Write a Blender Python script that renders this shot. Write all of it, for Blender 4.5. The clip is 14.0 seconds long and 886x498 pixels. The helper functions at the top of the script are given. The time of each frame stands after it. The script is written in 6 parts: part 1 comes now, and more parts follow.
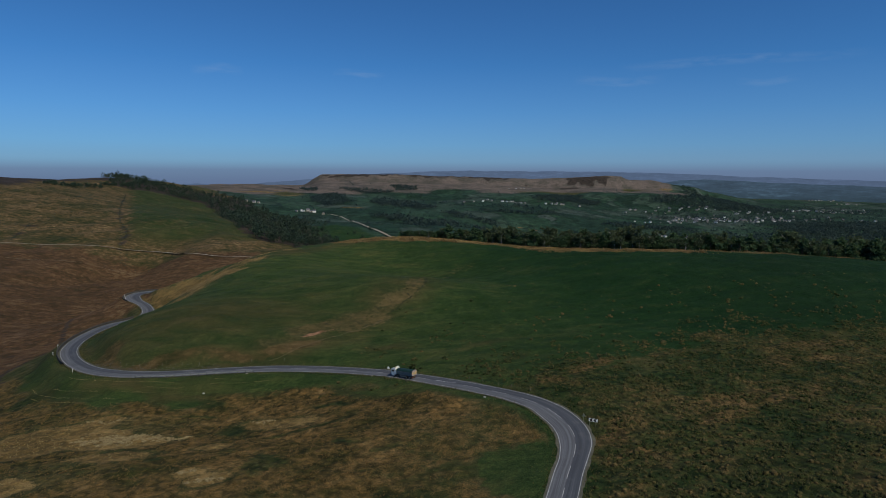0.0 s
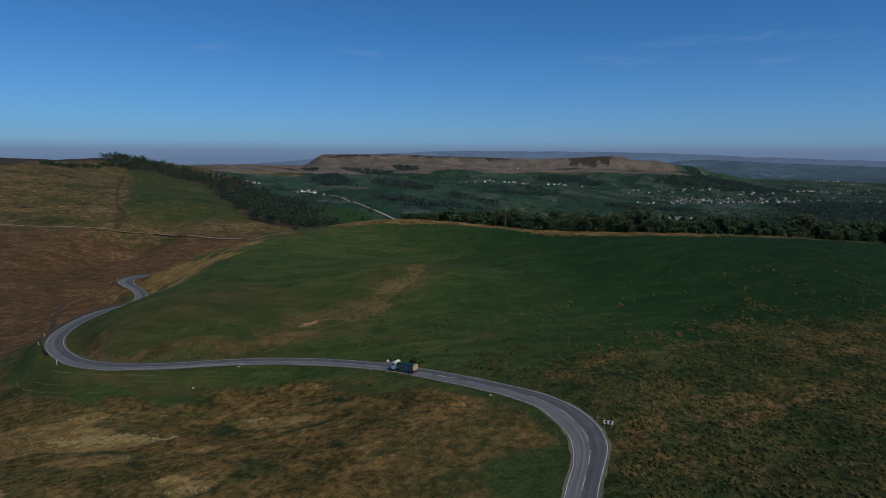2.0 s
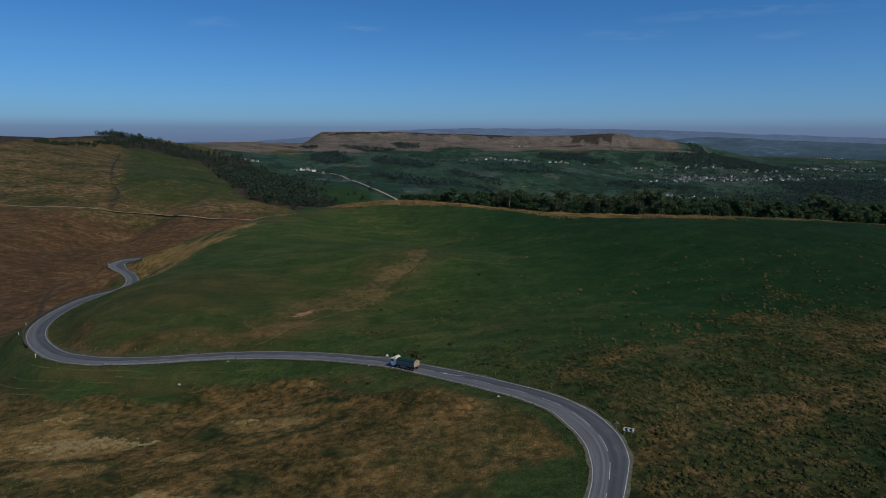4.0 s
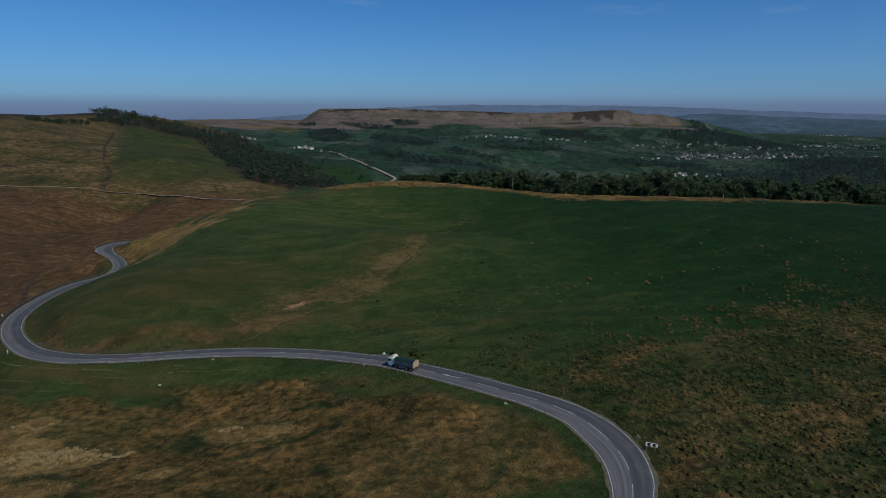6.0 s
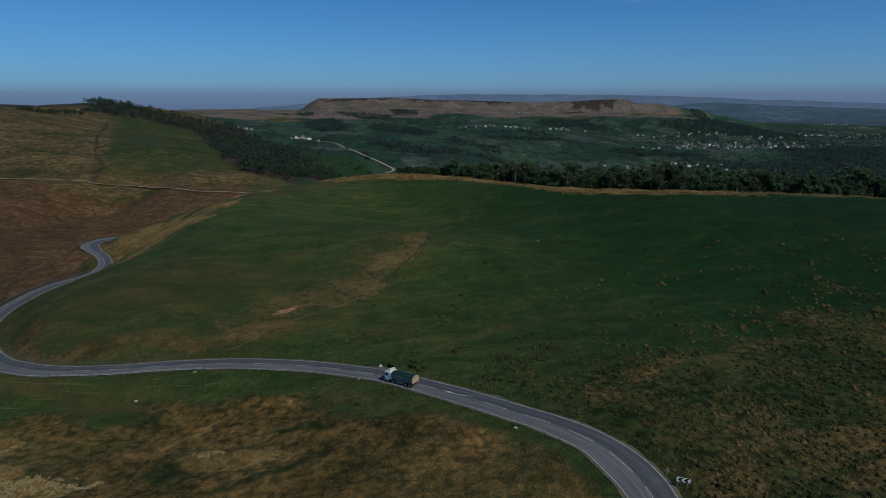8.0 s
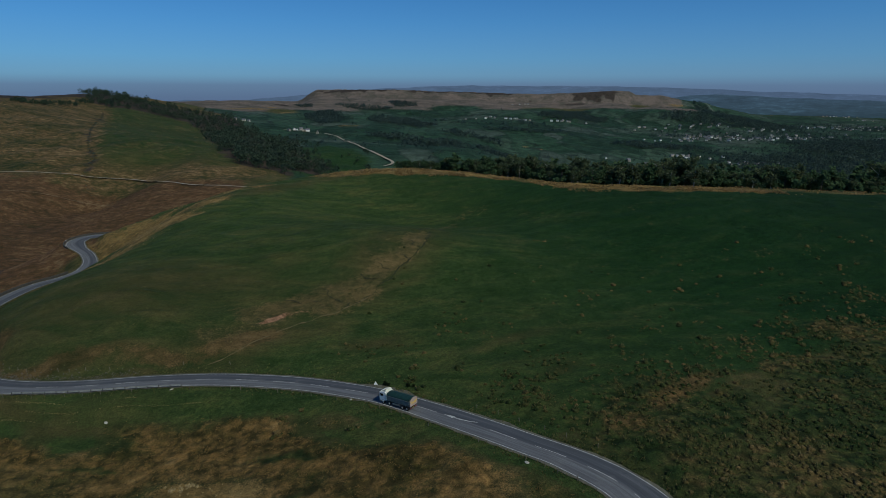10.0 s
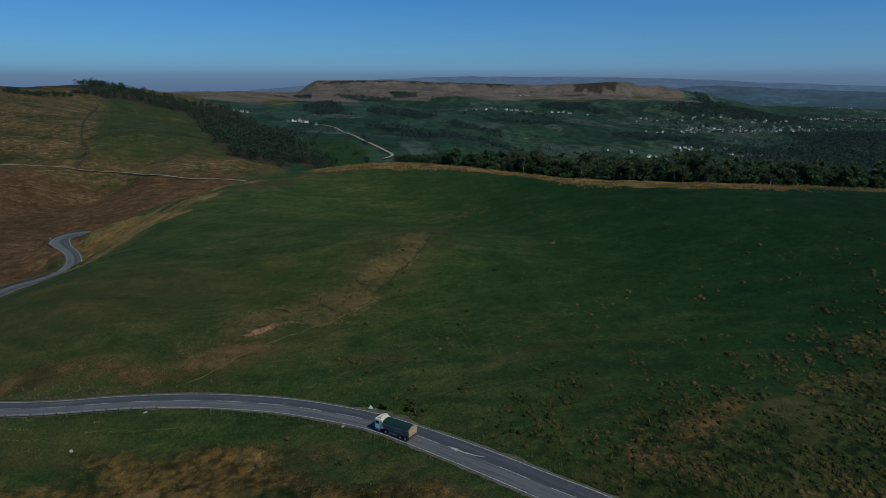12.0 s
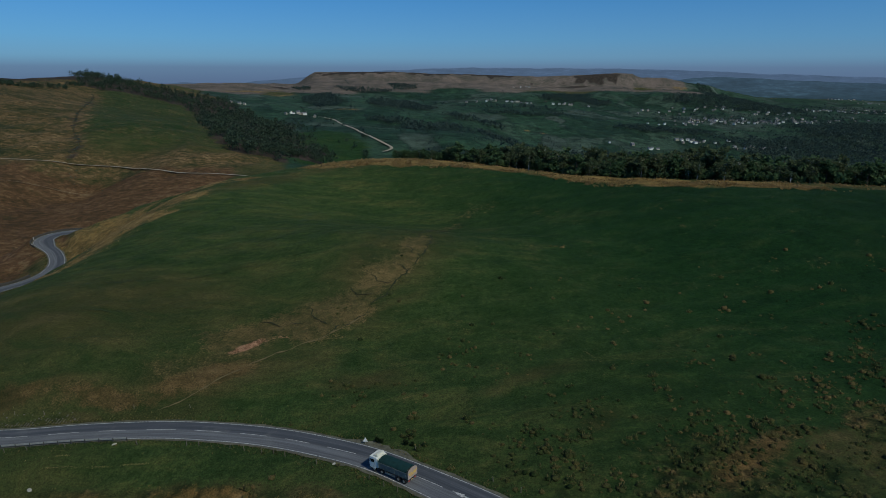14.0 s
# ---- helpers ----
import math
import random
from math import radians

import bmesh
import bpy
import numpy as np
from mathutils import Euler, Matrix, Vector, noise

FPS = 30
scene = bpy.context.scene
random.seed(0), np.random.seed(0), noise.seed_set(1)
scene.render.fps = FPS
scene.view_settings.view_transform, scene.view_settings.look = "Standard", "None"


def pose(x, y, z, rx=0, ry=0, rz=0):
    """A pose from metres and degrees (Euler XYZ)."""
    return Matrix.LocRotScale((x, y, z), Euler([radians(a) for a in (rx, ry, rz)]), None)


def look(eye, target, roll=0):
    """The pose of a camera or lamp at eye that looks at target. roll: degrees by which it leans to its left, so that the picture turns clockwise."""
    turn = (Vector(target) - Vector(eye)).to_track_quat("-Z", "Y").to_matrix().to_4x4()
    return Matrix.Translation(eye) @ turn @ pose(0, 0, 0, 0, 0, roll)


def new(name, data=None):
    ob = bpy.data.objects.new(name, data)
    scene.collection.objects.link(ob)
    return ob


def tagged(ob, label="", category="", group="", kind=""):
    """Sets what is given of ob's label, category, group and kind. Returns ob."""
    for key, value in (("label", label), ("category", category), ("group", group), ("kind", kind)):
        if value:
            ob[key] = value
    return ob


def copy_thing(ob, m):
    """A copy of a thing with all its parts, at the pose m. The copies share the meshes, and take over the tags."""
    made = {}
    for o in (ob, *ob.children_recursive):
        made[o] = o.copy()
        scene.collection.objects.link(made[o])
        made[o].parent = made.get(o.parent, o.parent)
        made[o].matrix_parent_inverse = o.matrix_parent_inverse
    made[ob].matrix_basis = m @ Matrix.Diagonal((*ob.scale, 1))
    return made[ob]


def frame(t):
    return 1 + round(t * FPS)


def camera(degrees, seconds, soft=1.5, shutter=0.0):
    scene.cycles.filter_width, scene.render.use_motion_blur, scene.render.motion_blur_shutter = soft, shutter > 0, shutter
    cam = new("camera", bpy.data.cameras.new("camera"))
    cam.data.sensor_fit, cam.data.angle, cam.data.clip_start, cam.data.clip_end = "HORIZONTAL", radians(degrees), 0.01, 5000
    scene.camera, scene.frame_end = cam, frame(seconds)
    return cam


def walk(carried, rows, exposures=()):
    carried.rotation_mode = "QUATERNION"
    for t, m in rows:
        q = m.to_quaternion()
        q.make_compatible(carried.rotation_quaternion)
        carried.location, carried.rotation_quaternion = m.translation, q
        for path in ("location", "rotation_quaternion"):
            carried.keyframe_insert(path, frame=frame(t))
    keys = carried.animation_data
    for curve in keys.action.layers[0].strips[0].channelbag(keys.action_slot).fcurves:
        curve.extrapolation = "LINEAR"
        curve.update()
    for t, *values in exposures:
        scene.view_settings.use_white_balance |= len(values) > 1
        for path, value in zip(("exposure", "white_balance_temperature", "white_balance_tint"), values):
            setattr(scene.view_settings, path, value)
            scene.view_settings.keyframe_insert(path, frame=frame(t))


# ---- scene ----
cam = camera(72.5, 14.0, soft=0.9)
PATH = [
    (0, (0.661, 0.743, 59.112), (0.723, 2.727, 58.867), 0.2),
    (0.5, (0.647, 3.389, 59.156), (0.708, 5.372, 58.904), 0.2),
    (1, (0.647, 6.135, 59.227), (0.706, 8.115, 58.956), 0.2),
    (1.5, (0.614, 9.017, 59.306), (0.673, 10.995, 59.016), 0.2),
    (2, (0.6, 12.037, 59.423), (0.657, 14.012, 59.114), 0.2),
    (2.5, (0.511, 15.175, 59.523), (0.568, 17.147, 59.195), 0.2),
    (3, (0.334, 18.356, 59.613), (0.391, 20.324, 59.266), 0.2),
    (3.2, (0.282, 19.641, 59.634), (0.338, 21.609, 59.28), 0.2),
    (5.5, (0.307, 34.876, 60.216), (0.363, 36.827, 59.781), 0.1),
    (6, (0.267, 38.236, 60.251), (0.323, 40.183, 59.798), 0.1),
    (6.5, (0.164, 41.579, 60.267), (0.22, 43.524, 59.803), 0.1),
    (7, (0.062, 44.943, 60.251), (0.119, 46.886, 59.779), 0.1),
    (7.5, (0.003, 48.256, 60.21), (0.062, 50.197, 59.732), 0.1),
    (8, (0.024, 51.576, 60.155), (0.083, 53.515, 59.67), 0.0),
    (10.5, (0.14, 68.317, 59.844), (0.2, 70.249, 59.327), 0.1),
    (11, (0.168, 71.583, 59.816), (0.228, 73.512, 59.293), 0.1),
    (11.5, (0.139, 74.922, 59.796), (0.199, 76.85, 59.266), 0.1),
    (12, (0.028, 78.326, 59.796), (0.088, 80.252, 59.258), 0.1),
    (12.5, (-0.012, 81.651, 59.793), (0.049, 83.574, 59.249), 0.1),
    (13, (-0.091, 84.879, 59.832), (-0.03, 86.801, 59.281), 0.1),
    (13.5, (-0.12, 88.174, 59.879), (-0.059, 90.094, 59.321), 0.1),
    (14, (-0.137, 91.551, 59.921), (-0.077, 93.469, 59.358), 0.1),
]
walk(cam, [(t, look(eye, target, roll)) for t, eye, target, roll in PATH], exposures=[(0, -0.44, 6500, 10), (6, -0.51, 6450, 9), (8, -0.60, 6300, 6), (11, -0.60, 6150, 2), (14, -0.57, 6150, 2)])

# ---- world, sun, exposure ----
SUN_TO = Vector((0.66, -0.68, 1.08)).normalized()
sun = new("sun", bpy.data.lights.new("sun", "SUN"))
sun.data.energy, sun.data.angle, sun.data.color = 3.7, radians(0.53), (1.0, 0.94, 0.76)
sun.matrix_world = look(SUN_TO * 100, (0, 0, 0))
world = bpy.data.worlds.new("daylight")
scene.world = world
world.use_nodes = True
wt = world.node_tree
sky = wt.nodes.new("ShaderNodeTexSky")
sky.sky_type, sky.sun_disc = "NISHITA", False
sky.sun_elevation, sky.sun_rotation = math.asin(SUN_TO.z), math.atan2(SUN_TO.x, SUN_TO.y)
sky.altitude, sky.air_density, sky.dust_density, sky.ozone_density = 2500, 1.0, 0.1, 4.0
tint = wt.nodes.new("ShaderNodeMix")
tint.data_type, tint.blend_type = "RGBA", "MULTIPLY"
tint.inputs[0].default_value, tint.inputs[7].default_value = 1.0, (0.308, 0.682, 0.985, 1.0)
wt.links.new(sky.outputs[0], tint.inputs[6])
wt.links.new(tint.outputs[2], wt.nodes["Background"].inputs[0])
wt.nodes["Background"].inputs[1].default_value = 0.115

# ---- materials ----


class Mat:
    """A node material with short calls for its nodes."""

    def __init__(self, name, rough=0.9, metal=0.0, spec=0.2):
        self.m = bpy.data.materials.new(name)
        self.m.use_nodes = True
        self.t = self.m.node_tree
        self.b = self.t.nodes["Principled BSDF"]
        self.b.inputs["Roughness"].default_value = rough
        self.b.inputs["Metallic"].default_value = metal
        self.b.inputs["Specular IOR Level"].default_value = spec

    def node(self, kind, **props):
        n = self.t.nodes.new(kind)
        for k, v in props.items():
            setattr(n, k, v)
        return n

    def put(self, socket, value):
        if hasattr(value, "links"):
            self.t.links.new(value, socket)
        elif isinstance(value, tuple):
            socket.default_value = (*value, 1.0) if len(value) == 3 else value
        else:
            socket.default_value = value

    def where(self, stretch=(1, 1, 1), uv=False):
        c = self.node("ShaderNodeTexCoord")
        s = self.node("ShaderNodeMapping")
        self.t.links.new(c.outputs["UV" if uv else "Object"], s.inputs[0])
        s.inputs["Scale"].default_value = stretch
        return s.outputs[0]

    def noise(self, scale, detail=4.0, rough=0.6, at=None, warp=0.0):
        n = self.node("ShaderNodeTexNoise")
        self.put(n.inputs["Vector"], at or self.where())
        n.inputs["Scale"].default_value, n.inputs["Detail"].default_value = scale, detail
        n.inputs["Roughness"].default_value, n.inputs["Distortion"].default_value = rough, warp
        return n.outputs[0]

    def turned(self, degrees, scale):
        """The place, turned about the upright and then stretched."""
        r, m = self.node("ShaderNodeVectorRotate", rotation_type="Z_AXIS"), self.node("ShaderNodeMapping")
        self.put(r.inputs["Vector"], self.where())
        r.inputs["Angle"].default_value = radians(degrees)
        self.put(m.inputs[0], r.outputs[0])
        m.inputs["Scale"].default_value = scale
        return m.outputs[0]

    def ramp(self, fac, *stops):
        n = self.node("ShaderNodeValToRGB")
        self.put(n.inputs[0], fac)
        e = n.color_ramp.elements
        while len(e) < len(stops):
            e.new(0.5)
        for slot, (p, c) in zip(e, stops):
            slot.position, slot.color = p, (*c, 1.0) if isinstance(c, tuple) else (c, c, c, 1.0)
        return n.outputs[0]

    def mix(self, fac, a, b, blend="MIX"):
        n = self.node("ShaderNodeMix", data_type="RGBA", blend_type=blend)
        self.put(n.inputs[0], fac)
        self.put(n.inputs[6], a)
        self.put(n.inputs[7], b)
        return n.outputs[2]

    def math(self, op, a, b=0.0):
        n = self.node("ShaderNodeMath", operation=op)
        self.put(n.inputs[0], a)
        self.put(n.inputs[1], b)
        return n.outputs[0]

    def node_colour(self, scale):
        """Noise as a vector, to bend a pattern."""
        n = self.node("ShaderNodeTexNoise")
        self.put(n.inputs["Vector"], self.where())
        n.inputs["Scale"].default_value, n.inputs["Detail"].default_value = scale, 3.0
        return n.outputs[1]

    def attr(self, name):
        return self.node("ShaderNodeAttribute", attribute_name=name).outputs["Fac"]

    def chance(self):
        return self.node("ShaderNodeObjectInfo").outputs["Random"]

    def island(self):
        return self.node("ShaderNodeNewGeometry").outputs["Random Per Island"]

    def bump(self, height, strength=0.5, distance=0.1):
        n = self.node("ShaderNodeBump")
        n.inputs["Strength"].default_value, n.inputs["Distance"].default_value = strength, distance
        self.put(n.inputs["Height"], height)
        self.put(self.b.inputs["Normal"], n.outputs[0])
        return self

    def leafy(self, value, share):
        """A thin leaf: part of the light passes through."""
        self.colour(value)
        t, m = self.node("ShaderNodeBsdfTranslucent"), self.node("ShaderNodeMixShader")
        self.put(t.inputs[0], value)
        m.inputs[0].default_value = share
        self.t.links.new(self.b.outputs[0], m.inputs[1])
        self.t.links.new(t.outputs[0], m.inputs[2])
        self.t.links.new(m.outputs[0], self.t.nodes["Material Output"].inputs[0])
        return self

    def colour(self, value):
        self.put(self.b.inputs["Base Color"], value)
        return self


def plain(name, c, rough=0.7, metal=0.0, spec=0.3, wear=0.25, scale=3.0):
    """A painted or raw surface with uneven tone at two scales."""
    k = Mat(name, rough, metal, spec)
    f = k.mix(0.4, k.noise(scale, 5.0), k.noise(scale * 9, 3.0))
    lo, hi = tuple(v * (1 - wear) for v in c), tuple(min(1.0, v * (1 + wear)) for v in c)
    k.colour(k.ramp(f, (0.3, lo), (0.7, hi)))
    return k.bump(f, 0.15, 0.02).m


def ground_material():
    k = Mat("moorland_ground", 0.95, 0.0, 0.1)
    big, mid, fine, grain = k.noise(0.02, 5), k.noise(0.11, 6, 0.65), k.noise(0.6, 6, 0.7), k.noise(3.0, 5, 0.75)
    streak = k.noise(0.05, 6, 0.65, k.where((1, 2.6, 1)), 0.6)
    detail = k.ramp(k.mix(0.5, fine, grain), (0.36, 0.0), (0.64, 1.0))

    loose = k.ramp(k.mix(0.35, k.mix(0.5, mid, fine), grain), (0.34, 0.0), (0.66, 1.0))

    def zone(name, spread=0.75, lo=0.38, hi=0.62):
        a = k.math("ADD", k.attr(name), k.math("MULTIPLY", k.math("SUBTRACT", loose, 0.5), spread))
        return k.ramp(a, (lo, 0.0), (hi, 1.0))

    patch = k.mix(0.5, k.noise(0.055, 5, 0.6, None, 0.25), k.noise(0.23, 5, 0.68, k.where((1, 1.25, 1)), 0.15))
    rough = k.ramp(patch, (0.36, (0.022, 0.034, 0.011)), (0.47, (0.048, 0.056, 0.019)), (0.55, (0.080, 0.070, 0.028)), (0.64, (0.125, 0.100, 0.044)))
    field = k.ramp(streak, (0.34, (0.026, 0.050, 0.014)), (0.52, (0.040, 0.064, 0.019)), (0.62, (0.060, 0.074, 0.023)), (0.74, (0.084, 0.086, 0.030)))
    mottle = k.mix(0.5, k.noise(0.30, 6, 0.72, k.turned(-20, (0.6, 1.3, 1)), 0.3), k.noise(1.1, 5, 0.7))
    # two darker greens: towards the pasture's right, the first also on far grass
    deep_green = k.ramp(streak, (0.34, (0.008, 0.031, 0.008)), (0.54, (0.013, 0.041, 0.011)), (0.72, (0.029, 0.050, 0.016)))
    darker_green = k.ramp(streak, (0.34, (0.006, 0.023, 0.007)), (0.56, (0.009, 0.030, 0.009)), (0.74, (0.017, 0.036, 0.011)))
    field = k.mix(k.ramp(k.attr("deep_green"), (0.0, 0.0), (1.0, 1.0)), field, deep_green)
    field = k.mix(k.attr("darker_green"), field, darker_green)
    field = k.mix(1.0, field, k.ramp(mottle, (0.38, (0.62, 0.70, 0.64)), (0.50, (1.0, 1.0, 1.0)), (0.62, (1.55, 1.34, 1.30))), "MULTIPLY")
    rush = k.ramp(patch, (0.37, (0.013, 0.029, 0.009)), (0.46, (0.026, 0.042, 0.013)), (0.54, (0.052, 0.054, 0.020)), (0.64, (0.115, 0.080, 0.034)))
    fern = k.ramp(patch, (0.38, (0.046, 0.042, 0.012)), (0.46, (0.078, 0.058, 0.020)), (0.52, (0.124, 0.082, 0.030)), (0.60, (0.184, 0.118, 0.046)), (0.69, (0.270, 0.186, 0.085)))
    straw = k.ramp(patch, (0.36, (0.105, 0.072, 0.026)), (0.50, (0.188, 0.126, 0.048)), (0.62, (0.275, 0.188, 0.078)))
    scar = k.ramp(k.mix(0.5, streak, k.noise(0.5, 6, 0.75, None, 0.4)), (0.36, (0.036, 0.046, 0.016)), (0.46, (0.078, 0.068, 0.027)), (0.54, (0.120, 0.090, 0.038)), (0.66, (0.190, 0.136, 0.060)))
    damp = k.ramp(patch, (0.38, (0.018, 0.031, 0.010)), (0.50, (0.034, 0.044, 0.014)), (0.62, (0.070, 0.062, 0.022)))
    wild = k.noise(0.030, 10, 0.74, None, 0.15)
    steep = k.mix(0.5, k.noise(0.020, 10, 0.76, k.where((0.8, 1, 1)), 0.2), k.noise(0.10, 8, 0.8, k.where((0.7, 1, 1))))
    speck = k.noise(0.24, 8, 0.80, k.where((0.8, 1, 1)))
    steep = k.mix(0.42, steep, speck)
    banks = k.mix(0.4, k.noise(0.06, 9, 0.76, k.where((0.7, 1.1, 1))), k.mix(0.5, k.noise(0.036, 9, 0.74, k.where((0.45, 1.7, 1)), 0.15), k.noise(0.3, 8, 0.8, k.where((0.7, 1.1, 1)), 0.2)))
    banks = k.mix(0.48, banks, speck)
    brake = k.ramp(banks, (0.425, (0.040, 0.032, 0.015)), (0.47, (0.068, 0.041, 0.020)), (0.525, (0.108, 0.060, 0.030)), (0.585, (0.185, 0.124, 0.066)))
    tan = k.ramp(patch, (0.38, (0.036, 0.036, 0.013)), (0.48, (0.074, 0.056, 0.022)), (0.55, (0.116, 0.078, 0.034)), (0.64, (0.170, 0.116, 0.053)))
    dry = k.ramp(streak, (0.36, (0.036, 0.050, 0.016)), (0.52, (0.060, 0.058, 0.021)), (0.68, (0.095, 0.078, 0.031)))
    fell = k.ramp(steep, (0.42, (0.018, 0.028, 0.010)), (0.465, (0.042, 0.046, 0.017)), (0.50, (0.080, 0.062, 0.026)), (0.535, (0.128, 0.080, 0.039)), (0.58, (0.240, 0.176, 0.090)))
    heath_dark = k.ramp(patch, (0.38, (0.026, 0.023, 0.020)), (0.62, (0.062, 0.048, 0.042)))
    soil = k.ramp(detail, (0.3, (0.20, 0.10, 0.055)), (0.7, (0.36, 0.20, 0.125)))
    cell = k.node("ShaderNodeTexVoronoi", feature="F1")
    plots = k.node("ShaderNodeVectorMath", operation="MULTIPLY_ADD")
    k.put(plots.inputs[0], k.node_colour(0.006))
    plots.inputs[1].default_value = (150, 150, 0)
    k.put(plots.inputs[2], k.where((1, 0.5, 1)))
    k.put(cell.inputs["Vector"], plots.outputs[0])
    cell.inputs["Scale"].default_value = 0.0115
    tone = k.node("ShaderNodeSeparateColor")
    k.put(tone.inputs[0], cell.outputs["Color"])
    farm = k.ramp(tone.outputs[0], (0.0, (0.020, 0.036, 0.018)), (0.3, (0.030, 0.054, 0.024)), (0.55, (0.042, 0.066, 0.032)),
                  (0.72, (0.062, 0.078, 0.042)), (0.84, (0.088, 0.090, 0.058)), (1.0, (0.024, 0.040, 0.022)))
    edge = k.node("ShaderNodeTexVoronoi", feature="DISTANCE_TO_EDGE")
    k.put(edge.inputs["Vector"], plots.outputs[0])
    edge.inputs["Scale"].default_value = 0.0115
    farm = k.mix(k.ramp(edge.outputs[0], (0.0, 0.35), (0.045, 1.0)), (0.016, 0.026, 0.014), farm)
    farm = k.mix(k.ramp(big, (0.45, 0.0), (0.6, 0.5)), farm, (0.022, 0.034, 0.015))
    # far fields pushed towards blue: the haze of distance put into their colour
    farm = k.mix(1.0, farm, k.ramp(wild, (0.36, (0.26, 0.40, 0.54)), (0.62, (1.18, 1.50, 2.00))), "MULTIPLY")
    moor = k.mix(k.ramp(k.noise(0.009, 10, 0.72, k.where((1, 1.6, 1)), 0.3), (0.44, 0.0), (0.56, 1.0)),
                 k.ramp(mid, (0.3, (0.068, 0.066, 0.056)), (0.7, (0.112, 0.096, 0.084))),
                 k.ramp(mid, (0.3, (0.112, 0.092, 0.082)), (0.7, (0.195, 0.152, 0.134))))
    c = rough
    for name, shade, spread in (("pasture", farm, 0.3), ("moor", moor, 0.5), ("fellgrass", fell, 0.4), ("brake", brake, 0.6), ("field", field, 0.5), ("heath_dark", heath_dark, 0.5), ("rush", rush, 0.8), ("bracken", fern, 0.9), ("damp", damp, 0.9), ("dry", dry, 0.5), ("tan", tan, 0.9),
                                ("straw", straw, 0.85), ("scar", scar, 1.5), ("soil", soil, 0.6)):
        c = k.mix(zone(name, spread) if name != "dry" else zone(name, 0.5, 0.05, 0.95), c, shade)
    c = k.mix(k.ramp(big, (0.35, 0.30), (0.65, 0.0)), c, k.mix(1.0, c, (0.45, 0.5, 0.45), "MULTIPLY"))
    c = k.mix(1.0, c, k.ramp(k.mix(0.55, detail, k.ramp(grain, (0.40, 0.0), (0.60, 1.0))), (0.0, (0.55, 0.57, 0.55)), (1.0, (1.44, 1.41, 1.38))), "MULTIPLY")
    # tussocks: pale dry tops, and shade painted into the gaps between them, only where the growth is rough
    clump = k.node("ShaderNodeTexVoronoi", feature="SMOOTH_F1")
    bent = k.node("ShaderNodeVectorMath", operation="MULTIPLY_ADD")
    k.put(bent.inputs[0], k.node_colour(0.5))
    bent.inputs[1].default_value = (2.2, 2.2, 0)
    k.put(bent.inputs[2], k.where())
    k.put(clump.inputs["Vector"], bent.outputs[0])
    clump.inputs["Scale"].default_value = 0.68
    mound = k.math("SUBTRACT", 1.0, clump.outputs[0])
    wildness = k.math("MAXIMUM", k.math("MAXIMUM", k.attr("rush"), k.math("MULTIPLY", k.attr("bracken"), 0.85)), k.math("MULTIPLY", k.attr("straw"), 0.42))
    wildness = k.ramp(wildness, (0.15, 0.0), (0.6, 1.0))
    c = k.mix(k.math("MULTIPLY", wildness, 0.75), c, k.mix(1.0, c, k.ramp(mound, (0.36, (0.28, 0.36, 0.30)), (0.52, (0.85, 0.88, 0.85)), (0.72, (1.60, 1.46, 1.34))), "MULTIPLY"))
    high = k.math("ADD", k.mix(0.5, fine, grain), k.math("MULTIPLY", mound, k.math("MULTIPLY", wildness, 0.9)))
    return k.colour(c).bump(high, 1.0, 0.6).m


def tuft_material(name, dark, pale, warm):
    k = Mat(name, 0.9, 0.0, 0.15)
    c = k.ramp(k.island(), (0.0, dark), (0.45, pale), (0.8, warm), (1.0, pale))
    patch = k.ramp(k.noise(0.09, 4), (0.4, 0.0), (0.62, 1.0))
    c = k.mix(patch, c, k.mix(0.6, c, warm))
    k.leafy(c, 0.45)
    return k.m


def tussock_material(name):
    """Clumps of matted stems: green in the wet, brown and pale where dry, each clump of its own tone."""
    k = Mat(name, 0.95, 0.0, 0.1)
    patch = k.mix(0.5, k.noise(0.055, 5, 0.6, None, 0.25), k.noise(0.23, 5, 0.68, k.where((1, 1.25, 1)), 0.15))
    patch = k.math("ADD", patch, k.math("MULTIPLY", k.math("SUBTRACT", k.island(), 0.5), 0.16))
    c = k.ramp(patch, (0.38, (0.014, 0.026, 0.008)), (0.47, (0.034, 0.044, 0.015)), (0.54, (0.062, 0.058, 0.022)), (0.62, (0.108, 0.080, 0.035)), (0.70, (0.158, 0.118, 0.055)))
    shag = k.mix(0.5, k.noise(6.0, 6, 0.8, None, 0.4), k.noise(1.8, 5, 0.75))
    k.colour(k.mix(1.0, c, k.ramp(shag, (0.36, (0.45, 0.48, 0.45)), (0.62, (1.65, 1.55, 1.45))), "MULTIPLY"))
    return k.bump(shag, 1.0, 0.3).m


def foliage_material(name, a, b, c):
    k = Mat(name, 0.85, 0.0, 0.2)
    k.leafy(k.mix(k.ramp(k.chance(), (0.0, 0.0), (1.0, 0.6)), k.ramp(k.island(), (0.0, a), (0.55, b), (1.0, c)), k.ramp(k.noise(0.25), (0.3, a), (0.7, c))), 0.5)
    return k.m


